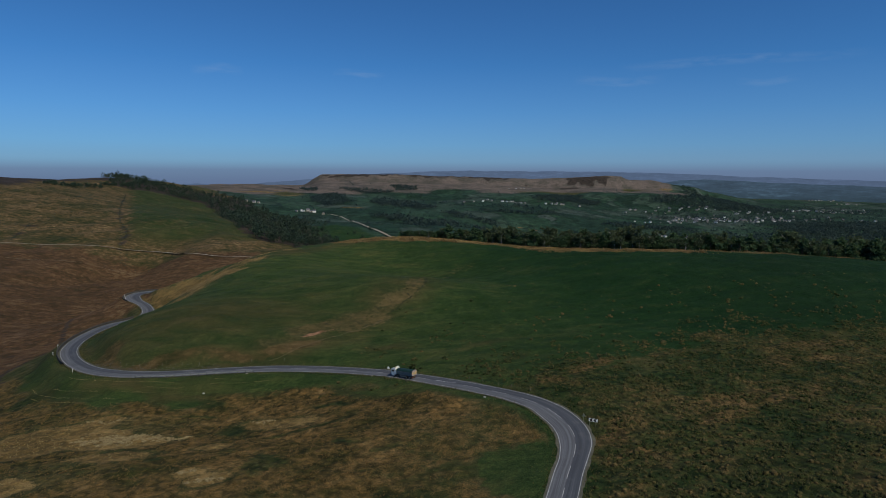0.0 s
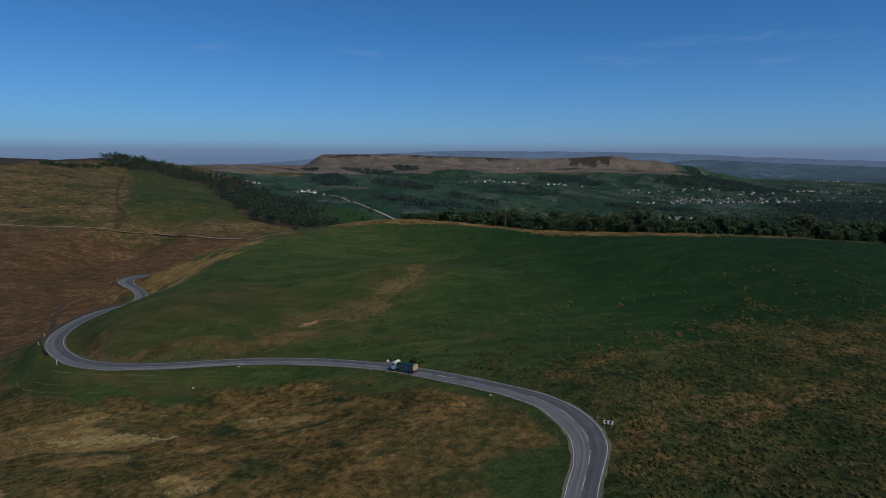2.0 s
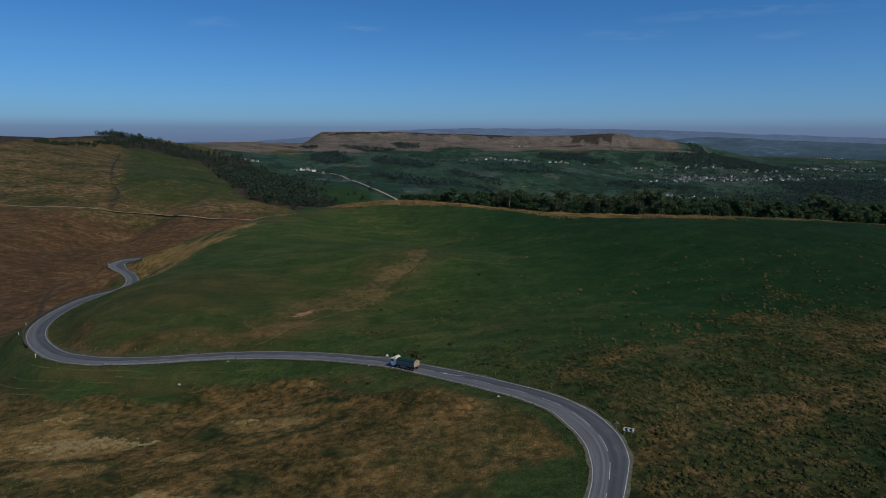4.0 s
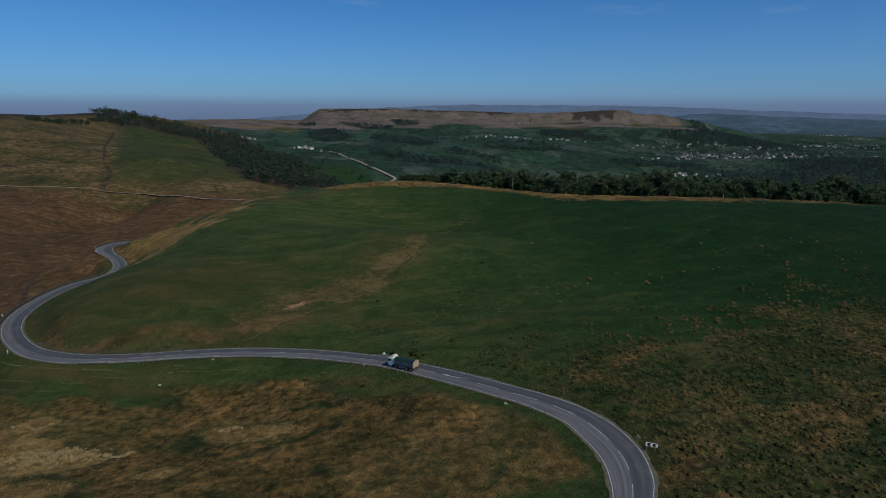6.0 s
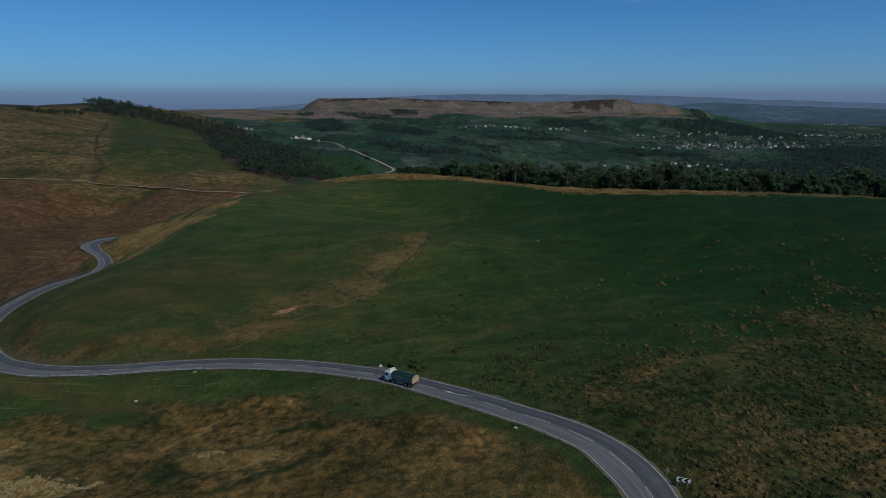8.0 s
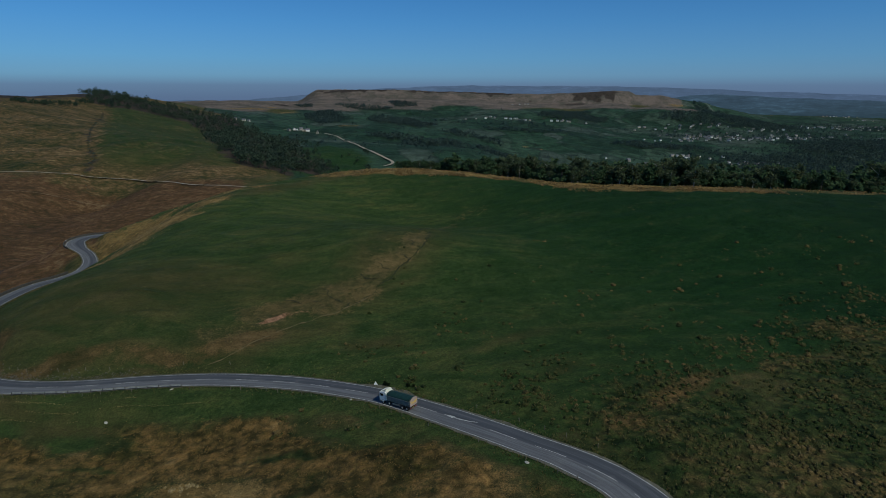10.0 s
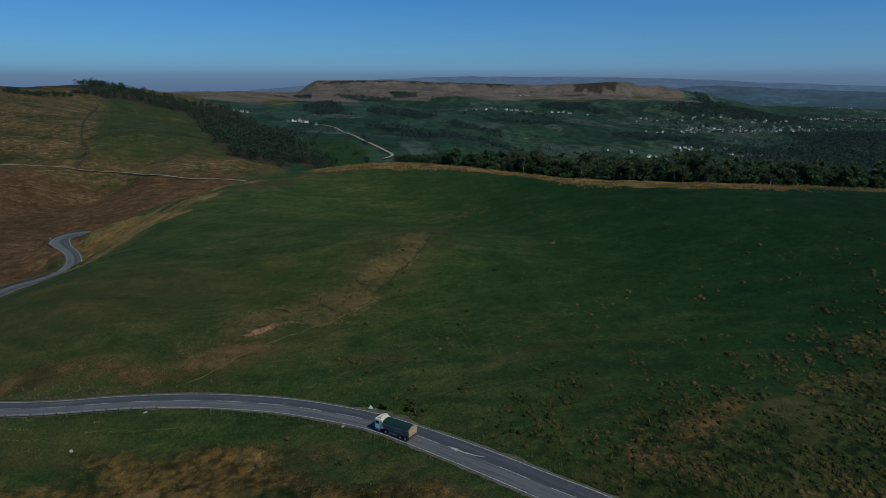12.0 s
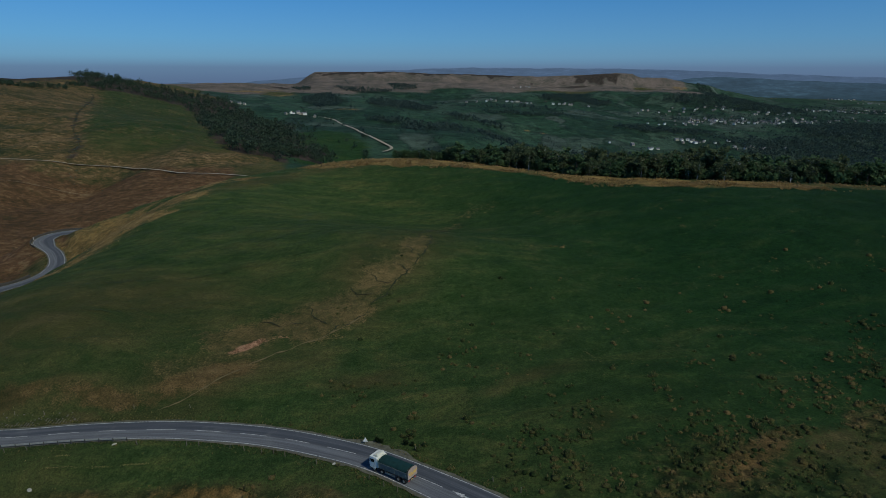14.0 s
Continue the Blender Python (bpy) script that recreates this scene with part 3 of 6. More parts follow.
STRAW_SPOTS = [
    (-90, 148, 20, 9, 6), (-70, 134, 11, 4.5, 8), (-100, 140, 16, 7, 10), (-88, 118, 12, 4, 0),
    (-39, 153, 11, 5, -10), (-76, 146, 15, 7, 4), (-64, 147, 4, 2.5, 0), (-96, 156, 14, 6, 15), (-102, 148, 10, 6, 10), (-43, 117, 5, 3.0, 5), (-48, 120, 3, 2, 0), (-49, 137, 3.6, 2.2, 0), (-88, 163, 6, 1.6, 0),
    ]
FAINT_STRAW = [(-88, 182, 34, 6, -3), (-50, 198, 20, 7, 12), (-78, 198, 30, 7, -6), (-108, 211, 18, 8, -40), (-85, 226, 55, 26, 15), (-45, 205, 30, 10, 15), (-90, 150, 30, 16, 10), (-80, 124, 18, 9, 0), (-100, 330, 26, 14, 60), (-70, 345, 30, 9, 50), (-30, 370, 26, 8, 0), (-12, 199, 12, 4, 0),
               (20, 196, 16, 3, 25), (-14, 243, 40, 16, 60)]
FERN_SPOTS = [
    (-38, 168, 18, 9, -6), (-8, 153, 15, 8, -35), (6, 144, 8, 6, -40), (-24, 131, 15, 13, 0), (-76, 171, 22, 4.5, 4), (-84, 135, 14, 6, 0), (-60, 142, 9, 4, 0), (-20, 114, 16, 6, 0), (-60, 110, 14, 6, 0),
]
DAMP_SPOTS = [(-88, 181, 26, 5, -3), (-122, 190, 12, 9, -45), (-58.3, 131.2, 4.5, 2.6, 0), (-36, 124, 7, 9, 20), (-50, 148, 7, 5, -40), (-12.5, 136, 7.5, 3.6, 0), (-2, 131, 3.5, 2.2, 0), (-64, 163, 14, 2.2, -3), (-28, 145, 9, 2.2, 15), (2, 112, 7, 4, 0), (-24, 160, 10, 2.2, -10),
              (29, 180, 9, 4, 20), (90, 156, 22, 4, 10), (60, 150, 10, 3, 15), (57, 122, 9, 5, 10), (75, 107, 22, 9, 10), (100, 118, 26, 6, 10), (125, 160, 24, 4, 5), (60, 96, 22, 6, 10), (100, 180, 20, 4, 0)]
TRACK = [(-560, 600), (-480, 620), (-425, 644), (-378, 650), (-351, 648), (-333, 655), (-310, 668), (-286, 673), (-264, 657), (-248, 638), (-220, 621), (-202, 618), (-178, 615), (-120, 600)]
SIDE_GULLY = [(-475, 746), (-462, 712), (-449, 676), (-440, 655)]
FOLD = [(-560, 1000), (-505, 860), (-470, 780), (-455, 730)]
GULLY = [(-621, 1282), (-509, 1037), (-387, 783), (-347, 716), (-333, 674)]
STREAM = [(-150, 215), (-164, 233), (-167, 264), (-176, 290), (-196, 330), (-215, 380), (-240, 440)]


FELL_WOOD = [(-860, 1690), (-757, 1660), (-676, 1650), (-600, 1690), (-514, 1723), (-403, 1525), (-290, 1240), (-189, 1000), (-137, 878), (-108, 800), (-142, 745), (-176, 722), (-206, 724), (-245, 800),
             (-378, 1150), (-476, 1380), (-548, 1440), (-625, 1450), (-662, 1395), (-690, 1370), (-760, 1480)]


def inside_of(ring, x, y):
    """How far inside a closed outline each place lies, in metres (outside below nought)."""
    x, y = np.asarray(x, float), np.asarray(y, float)
    within, near = np.zeros(x.shape, bool), np.full(x.shape, 1e9)
    for (ax, ay), (bx, by) in zip(ring, ring[1:] + ring[:1]):
        cross = ((ay > y) != (by > y)) & (x < ax + (y - ay) / (by - ay if by != ay else 1e-9) * (bx - ax))
        within ^= cross
        t = np.clip(((x - ax) * (bx - ax) + (y - ay) * (by - ay)) / ((bx - ax) ** 2 + (by - ay) ** 2), 0, 1)
        near = np.minimum(near, np.hypot(x - ax - t * (bx - ax), y - ay - t * (by - ay)))
    return np.where(within, near, -near)


def in_wood(x, y):
    """How surely a place lies in the wood on the fell's flank."""
    return smooth(-8, 14, inside_of(FELL_WOOD, x, y) + 14 * ripples(x, y, 55, 41) + 7 * ripples(x, y, 22, 42))


def crest_share(x):
    """How thick the tawny grass stands along the crest."""
    return np.interp(x, [-60, -15, 40, 47, 56, 98, 104, 110, 132, 140, 300], [0.5, 0.9, 0.9, 0.25, 0.85, 0.85, 0.3, 0.8, 0.7, 0.3, 0.35])


def zones(x, y):
    """What grows where: a share of 0 to 1 for each kind of cover."""
    warp = 5 * ripples(x, y, 40, 21) + 2.5 * ripples(x, y, 13, 22)
    off, at = to_lane(x, y)
    off, half = off.reshape(np.shape(x)), LANE_HALF[at].reshape(np.shape(x))
    d = np.abs(off) - half
    moor_line = np.interp(x, [-10, 14, 33, 49, 74, 99, 123, 220, 400], [150, 158, 161, 167, 180, 192, 196, 200, 210])
    above = np.where(x > 12, y - moor_line, y - lane_y(np.clip(x, -132, 33)))
    flank = x - np.interp(y, [180, 224, 253, 283, 310, 336, 366, 400], [-140, -126, -138, -143, -142, -145, -160, -150])
    field = np.where(x > 12, smooth(-22, 10, above + warp), smooth(-2, 6, above + warp * 0.6)) * smooth(-4, 8, flank + warp) * (1 - smooth(380, 420, y - 0.15 * x))
    beside = np.where(off > 900, x > 5, smooth(-2, 3, 2 - off))
    rush = smooth(-16, 22, -above + 1.6 * warp + np.where(x > 12, 2, -60)) * np.where(y < 105, beside, (x > 5) * beside)
    inside = smooth(0, 4, lane_y(np.clip(x, -132, 33)) - y) * (x < 34) * (1 - smooth(150, 190, -x))
    tight = smooth(-25, 5, x)
    strip = 1 - smooth(6 - 4.5 * tight, 13 - 8 * tight, d + warp * (0.5 - 0.3 * tight) - 3 * smooth(-20, -80, x))
    clearing = smooth(-1.2, 0.8, inside_of(CLEARING, x, y) + 0.8 * ripples(x, y, 5, 23)) * (np.abs(x - 20) < 20)
    strip = np.maximum(strip, clearing)
    gap = np.maximum(clearing, patches([(-68, 174, 10, 4.5, -5), (-10, 164, 15, 4.2, -26)], x + warp * 0.5, y + warp * 0.4))
    strip = np.maximum(strip, gap)
    fern = np.maximum(patches(FERN_SPOTS, x + warp * 0.6, y + warp * 0.4), 0.62 * inside * (1 - strip) * (1 - 0.22 * smooth(-14, 4, x)))
    banks = ripples(x * 0.35 + 0.2 * y, y, 26, 27)
    west = smooth(150, 175, -x + warp) * smooth(225, 250, y + 0.4 * (-x - 150)) * (1 - smooth(610, 670, y + warp * 2))
    bracken = fern * (1 - np.maximum(strip * (d < 9), gap))
    brake = (0.85 + 0.2 * banks) * west
    fell = smooth(600, 660, y) * smooth(120, 200, -x)
    slope = x / np.maximum(y, 1)
    fell_green = fell * smooth(-0.50, -0.475, slope + warp * 0.001) * (1 - smooth(-0.29, -0.25, slope)) * smooth(672, 720, y + 2 * warp)
    field = np.maximum(field, 0.54 * fell_green * (y < 1700))
    straw = np.minimum(0.95, patches(STRAW_SPOTS, x + warp * 0.4, y + warp * 0.3, 1.35))
    straw = np.maximum(straw, patches(FLANK_STRAW, x + 1.3 * warp, y + warp, 0.95) * (0.8 + 0.25 * ripples(x + 0.5 * y, y * 0.3, 9, 24)))
    scar = smooth(-6, 5, inside_of(SCAR, x, y) + 0.4 * warp) * 0.92
    scar = np.maximum(scar, 0.42 * patches([(6, 285, 5, 24, -14), (20, 312, 14, 5, 20), (-52, 208, 12, 6, 20)], x + 0.4 * warp, y))
    dry = np.maximum(patches(FAINT_STRAW, x + warp, y + warp * 0.6, 0.9), 0.7 * fell_green * (1 - smooth(690, 780, y + 3 * warp)))
    straw = np.maximum(straw, patches([(1415, 3505, 80, 28, 0), (2176, 3900, 60, 20, 0), (2449, 3800, 70, 20, 0), (59, 1938, 60, 12, 10), (310, 1810, 70, 8, -30), (-210, 1800, 50, 30, 0), (300, 960, 60, 8, 5), (-520, 2400, 70, 110, 0), (-720, 2640, 150, 60, 0), (-640, 2760, 90, 40, 0)], x, y, 0.62))
    belt_y = np.interp(x, [-60, -41, -16, 14, 43, 64, 98, 131, 180, 300], [382, 373, 369, 364, 354, 324, 309, 299, 296, 300])
    belt = smooth(-9, -2, y - belt_y + warp * 0.6) * (1 - smooth(14, 26, y - belt_y)) * (x > -60)
    straw = np.maximum(straw, belt * crest_share(x))
    field = field * (1 - 0.9 * belt)
    def near_line(rows, wide):
        p = spline([(a, b, 0) for a, b in rows], 4.0 * max(1.0, wide / 2))
        out = np.zeros(np.shape(x))
        for i in range(len(p)):
            out = np.maximum(out, 1 - smooth(0.3 * wide, 1.6 * wide, np.hypot(x - p[i, 0], y - p[i, 1])))
        return out

    heath_dark = fell * smooth(39, 45, open_land(x, y) + 3 * ripples(x, y, 120, 28)) * (y < 1900) * 0.8
    # the same dark colour drawn along the gullies, the fold and the stream
    heath_dark = np.maximum(heath_dark, 0.75 * near_line(GULLY, 5 + 0 * 1))
    heath_dark = np.maximum(heath_dark, 0.7 * near_line(SIDE_GULLY, 4))
    heath_dark = np.maximum(heath_dark, 0.45 * near_line(FOLD, 4))
    heath_dark = np.maximum(heath_dark, 0.8 * near_line(STREAM, 2.0))
    field = np.maximum(field, patches([(-150, 1000, 60, 110, 0), (-120, 870, 60, 170, 0)], x, y))
    # and laid over the ground under the wood to darken it
    heath_dark = np.maximum(heath_dark, 0.9 * in_wood(x, y))
    heath_dark = np.maximum(heath_dark, smooth(0.2, 0.75, 0.35 * ripples(x, y, 60, 38) + patches([(-355, 3600, 260, 62, 0), (60, 3620, 190, 46, 0), (300, 3620, 300, 46, -2), (973, 3570, 170, 62, 0), (800, 3470, 150, 26, 8), (-640, 2900, 60, 30, 0)], x, y, 0.98)) * (y > 2500))
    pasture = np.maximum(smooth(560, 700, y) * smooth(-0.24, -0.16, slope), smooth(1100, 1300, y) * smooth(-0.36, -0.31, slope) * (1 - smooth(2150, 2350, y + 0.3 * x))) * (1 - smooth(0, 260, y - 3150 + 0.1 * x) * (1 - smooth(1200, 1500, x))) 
    high = (1 - patches([(154, 3171, 140, 60, 0), (1500, 3450, 60, 160, 0)], x, y)) * smooth(-42, -20, far_land(x, y) - 6 * ripples(x, y, 300, 26)) * smooth(2500, 2800, y) * (1 - smooth(1420, 1560, x))
    west_hills = smooth(2350, 2600, y) * smooth(560, 700, -x)
    return {
        "field": np.maximum(field, 0.9 * (strip * inside) * (1 - patches(FERN_SPOTS, x, y) * (d > 6) * (1 - gap))), "rush": rush * (1 - strip * 0.5), "bracken": bracken * (1 - rush) * (1 - 0.85 * straw), "straw": straw, "dry": dry, "tan": patches(TAN_SPOTS, x + warp * 0.7, y + warp * 0.5, 0.75), "brake": brake, "fellgrass": fell * (y < 1800) * (1 - smooth(900, 1100, y) * smooth(-0.33, -0.28, slope)), "deep_green": np.where(y < 480, smooth(-30, 95, x + 0.25 * (y - 230)), 0.8), "darker_green": smooth(30, 165, x + 0.2 * (y - 230) + warp) * (y < 420), "damp": patches(DAMP_SPOTS, x + warp * 1.1, y + warp * 0.7, 0.72),
        "scar": scar,
        "heath_dark": heath_dark, "soil": patches([(-39.5, 213.4, 6.2, 1.7, 42), (-31.5, 218, 2.6, 0.9, 10), (-34, 216.5, 1.6, 0.8, 30)], x + 0.12 * warp, y + 0.1 * warp),
        "pasture": pasture, "moor": np.clip(np.maximum(high, west_hills), 0, 1) * 0.95,
    }


def make_ground():
    xs = spread(-225, 205, 1.5, 1.055, -4900, 4900)
    ys = spread(66, 400, 1.5, 1.033, -700, 4920)
    X, Y = np.meshgrid(xs, ys)
    Z = land(X, Y)
    n, m = X.shape
    i = np.arange(n * m).reshape(n, m)
    faces = np.stack([i[:-1, :-1], i[:-1, 1:], i[1:, 1:], i[1:, :-1]], -1).reshape(-1, 4)
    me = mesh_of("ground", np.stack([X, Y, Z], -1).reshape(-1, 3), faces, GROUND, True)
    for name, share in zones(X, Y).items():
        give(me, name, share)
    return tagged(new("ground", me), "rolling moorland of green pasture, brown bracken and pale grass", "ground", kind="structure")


ground = make_ground()


def ribbon(left, right, z, name, material, lanes=None, along=None, rows=2):
    """A strip between two lines of places, with its lane and run kept as a uv map."""
    n = len(z)
    k = np.linspace(0, 1, rows)
    xy = left[:, None] * (1 - k)[None, :, None] + right[:, None] * k[None, :, None]
    zz = np.repeat(z[:, None], rows, 1)
    v = np.concatenate([xy, zz[..., None]], -1).reshape(-1, 3)
    i = np.arange(n * rows).reshape(n, rows)
    f = np.stack([i[:-1, :-1], i[1:, :-1], i[1:, 1:], i[:-1, 1:]], -1).reshape(-1, 4)
    me = mesh_of(name, v, f, material, True)
    if lanes is not None:
        uv = me.uv_layers.new(name="lane")
        u = np.linspace(lanes[0], lanes[1], rows)
        full = np.stack([np.broadcast_to(u, (n, rows)), np.broadcast_to(along[:, None], (n, rows))], -1).reshape(-1, 2)
        uv.data.foreach_set("uv", full[f.ravel()].astype(np.float32).ravel())
    return new(name, me)


def offset_line(off, a=0, b=None):
    return LANE[a:b, :2] + LANE_LEFT[a:b] * (off[a:b, None] if np.ndim(off) else off)


def make_road():
    road = ribbon(offset_line(LANE_HALF), offset_line(-LANE_HALF), LANE[:, 2] + 0.03, "road", ASPHALT, (3.0, -3.0), LANE_AT, 9)
    # camber: the crown stands 6 cm over the edges
    co = np.zeros(len(road.data.vertices) * 3, np.float32)
    road.data.vertices.foreach_get("co", co)
    co = co.reshape(-1, 9, 3)
    co[:, :, 2] += 0.06 * (1 - np.abs(np.linspace(-1, 1, 9)))[None, :]
    road.data.vertices.foreach_set("co", co.ravel())
    tagged(road, "narrow worn grey asphalt moorland road winding downhill", "road", kind="structure")

    def line(name, mid, wide, a, b, lift, label):
        z = LANE[a:b, 2] + 0.034 + lift
        ob = ribbon(offset_line(mid + wide / 2, a, b), offset_line(mid - wide / 2, a, b), z, name, PAINT)
        ob.parent = road
        return tagged(ob, label)

    for side in (1, -1):
        line("edge_line", side * (LANE_HALF - 0.20), 0.13, 0, len(LANE), 0.008, "worn white edge line")
    arrow_at = LANE_AT[np.argmin(np.hypot(LANE[:, 0] - 6.3, LANE[:, 1] - 163.6))]
    dash_from = LANE_AT[np.argmin(np.hypot(LANE[:, 0] + 9.7, LANE[:, 1] - 175.2))] % 9.0
    for k in range(0, 46):
        a, b = np.searchsorted(LANE_AT, [dash_from + 9 * k - 6.0, dash_from + 9 * k])
        if a < 1 or b >= len(LANE) - 1 or abs(LANE_AT[a] + 3 - arrow_at) < 4:
            continue
        line("centre_line_dash", np.zeros(len(LANE)), 0.12, a, b, 0.062, "")
    def on_road(run, off):
        i = int(np.searchsorted(LANE_AT, arrow_at + run))
        q = LANE[i, :2] + LANE_LEFT[i] * off
        return (q[0], q[1], LANE[i, 2] + 0.10)

    bm = bmesh.new()
    for shape in (((-4.2, -1.0), (-4.2, -0.78), (-2.2, -0.22), (-2.2, -0.46)), ((-2.2, -0.46), (-2.2, -0.22), (-0.4, 0.04), (-0.4, -0.20)), ((-0.4, -0.20), (-0.4, 0.04), (1.2, 0.06), (1.2, -0.18)), ((1.2, 0.34), (1.2, -0.46), (3.2, -0.02), (3.2, -0.10))):
        bm.faces.new([bm.verts.new(on_road(a, b)) for a, b in shape])
    bmesh.ops.recalc_face_normals(bm, faces=bm.faces)
    part("road_arrow", bm, PAINT, road, "white painted deflection arrow")
    return road


road = make_road()


def make_verge(side):
    rng = np.random.RandomState(3 + side)
    out = LANE_HALF + 0.30 + 0.30 * np.abs(ripples(LANE_AT, LANE_AT * 0, 9, 11 + side)) + rng.uniform(0, 0.12, len(LANE))
    if side < 0:
        out = out + 1.3 * np.exp(-(((LANE_AT - LANE_AT[np.argmin(np.hypot(LANE[:, 0] + 9, LANE[:, 1] - 176))]) / 5.5) ** 4))
    inner, outer = offset_line(side * (LANE_HALF - 0.02)), offset_line(side * out)
    ob = ribbon(inner if side > 0 else outer, outer if side > 0 else inner, LANE[:, 2] + 0.012, "verge", VERGE)
    tagged(ob, "pale gritty verge along the road edge", "verge", kind="structure")


for way in (1, -1):
    make_verge(way)


def make_track(name, rows, wide, label, lift, material=GRIT):
    p = spline([(x, y, 0) for x, y in rows], 6.0)
    run = np.gradient(p[:, :2], axis=0)
    run /= np.linalg.norm(run, axis=1)[:, None]
    left = np.stack([-run[:, 1], run[:, 0]], 1) * wide / 2
    z = np.max([land(p[:, 0] + k * left[:, 0], p[:, 1] + k * left[:, 1]) for k in (-1, 0, 1)], axis=0)
    z = np.convolve(np.pad(z, 2, "edge"), np.ones(5) / 5, "valid") + lift
    ob = ribbon(p[:, :2] + left, p[:, :2] - left, z, name, material, None, None, 3)
    return tagged(ob, label, "track", kind="structure")


make_track("farm_track", TRACK, 2.4, "pale gravel farm track across the brown valley side", 0.6)
make_track("valley_road", [(-350, 1610), (-297, 1607), (-266, 1612), (-225, 1575), (-193, 1494), (-152, 1290), (-128, 1207), (-98, 1056), (-80, 1000), (-67, 970), (-57, 953), (-47, 932), (-44, 916), (-47, 904), (-55, 892)], 4.2, "pale straight valley road between green fields", 1.4)


DRYPATH = plain("dry_grass_path", (0.20, 0.15, 0.088), 0.95, wear=0.35, scale=0.3)
make_track("footpath", [(-470, 560), (-430, 570), (-380, 578), (-345, 590), (-314, 606), (-285, 612)], 1.0, "faint pale footpath through the brown bracken", 0.8, DRYPATH)


def wandering(rows, step, stray, seed):
    """Points along a curve that strays to either side."""
    q = spline([(x, y, 0) for x, y in rows], step)[:, :2]
    run = np.gradient(q, axis=0)
    run /= np.linalg.norm(run, axis=1)[:, None]
    at = np.r_[0, np.cumsum(np.hypot(*np.diff(q, axis=0).T))]
    left = np.stack([-run[:, 1], run[:, 0]], 1)
    return q + left * (stray * (ripples(at, at * 0, 6, seed) + 0.5 * ripples(at, at * 0, 2.2, seed + 1)))[:, None], left, at


def turf_strip(name, rows, wide, stray, material, label, seed, ends=True):
    """A worn strip in the turf: its width swells and pinches out."""
    q, left, at = wandering(rows, 0.5, stray, seed)
    w = wide / 2 * (0.65 + 0.55 * np.clip(ripples(at, at * 0, 3.5, seed + 2), -1, 1))
    w = w * (np.minimum(1, np.minimum(at, at[-1] - at) / 2.5) if ends else 1)
    a, b = q + left * w[:, None], q - left * w[:, None]
    z = np.max([land(c[:, 0], c[:, 1]) for c in (a, q, b)], axis=0) + 0.12
    tagged(ribbon(a, b, z, name, material, None, None, 3), label, "turf", kind="structure")


CUTS = [[(-22, 218.5), (-15, 226), (-10, 233), (-7, 239), (-2, 246), (1, 256), (3, 268)], [(-9, 246), (-5, 243), (-3, 240)], [(-5, 256), (-3, 250), (0, 247)], [(-20, 236), (-16, 233), (-12, 233)], [(-29, 229), (-26, 224), (-22, 221)],
        [(3, 268), (7, 285), (13, 303)], [(-3, 262), (1, 270), (3, 282)], [(-39, 224), (-33, 222), (-28, 223)], [(-14, 242), (-11, 238), (-8, 238)]]
for n, rows in enumerate(CUTS):
    turf_strip("turf_crack", rows, 0.5, 0.7, PEAT, "dark crack in the slipped turf", 200 + 5 * n)
turf_strip("hill_path", HILL_PATH[:7], 0.6, 0.12, HILLPATH, "faint tan path worn across the hill", 260)
# trods: flat strips, with the shade of the turf put into their dark colour
for n, rows in enumerate(([(-86, 226), (-62, 228), (-44, 236)], [(-100, 240), (-70, 243), (-40, 252), (-26, 262)], [(-60, 262), (-30, 274), (-12, 290)], [(-84, 214), (-66, 216)])):
    turf_strip("sheep_trod", rows, 0.32, 0.8, TROD, "thin dark trod along the hillside", 270 + 5 * n)

# ---- distance ----
def make_ridge(name, rows, away, colour, label, contrast=0.15, foot=None):
    """A far ridge, a strip of hills seen edge on, its blue haze painted as glow: rows of bearing in degrees (right of
    ahead) and height of its top.
    """
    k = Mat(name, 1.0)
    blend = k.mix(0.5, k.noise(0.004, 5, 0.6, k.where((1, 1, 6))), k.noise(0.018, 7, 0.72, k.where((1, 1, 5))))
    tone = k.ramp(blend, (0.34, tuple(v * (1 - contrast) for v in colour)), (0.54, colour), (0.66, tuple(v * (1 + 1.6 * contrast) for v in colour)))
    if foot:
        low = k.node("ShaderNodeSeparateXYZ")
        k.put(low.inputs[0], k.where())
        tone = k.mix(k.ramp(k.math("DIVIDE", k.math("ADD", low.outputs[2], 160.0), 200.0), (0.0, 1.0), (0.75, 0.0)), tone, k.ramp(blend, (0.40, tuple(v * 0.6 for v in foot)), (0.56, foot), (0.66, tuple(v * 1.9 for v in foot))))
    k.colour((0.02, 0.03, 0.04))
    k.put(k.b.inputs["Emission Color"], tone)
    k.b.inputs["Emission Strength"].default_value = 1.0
    deg = np.linspace(rows[0][0], rows[-1][0], 240)
    top = np.interp(deg, [r[0] for r in rows], [r[1] for r in rows]) + 3.5 * ripples(deg * 60, deg * 0, 260, 31) + 1.4 * ripples(deg * 60, deg * 0, 60, 32)
    a = np.radians(deg)
    x, y = away * np.sin(a), away * np.cos(a)
    lines = [(0, -200.0), (0, None), (40, -20.0), (90, -200.0)]
    v = np.concatenate([np.stack([x * (1 + b / away), y * (1 + b / away), top if h is None else np.minimum(top - 4, top * 0 + top + h) if h > -100 else top * 0 + h], 1) for b, h in lines])
    n = len(deg)
    i = np.arange(n * len(lines)).reshape(len(lines), n)
    f = np.stack([i[:-1, :-1], i[:-1, 1:], i[1:, 1:], i[1:, :-1]], -1).reshape(-1, 4)
    return tagged(new(name, mesh_of(name, v, f, k.m, True)), label, "backdrop", kind="structure")


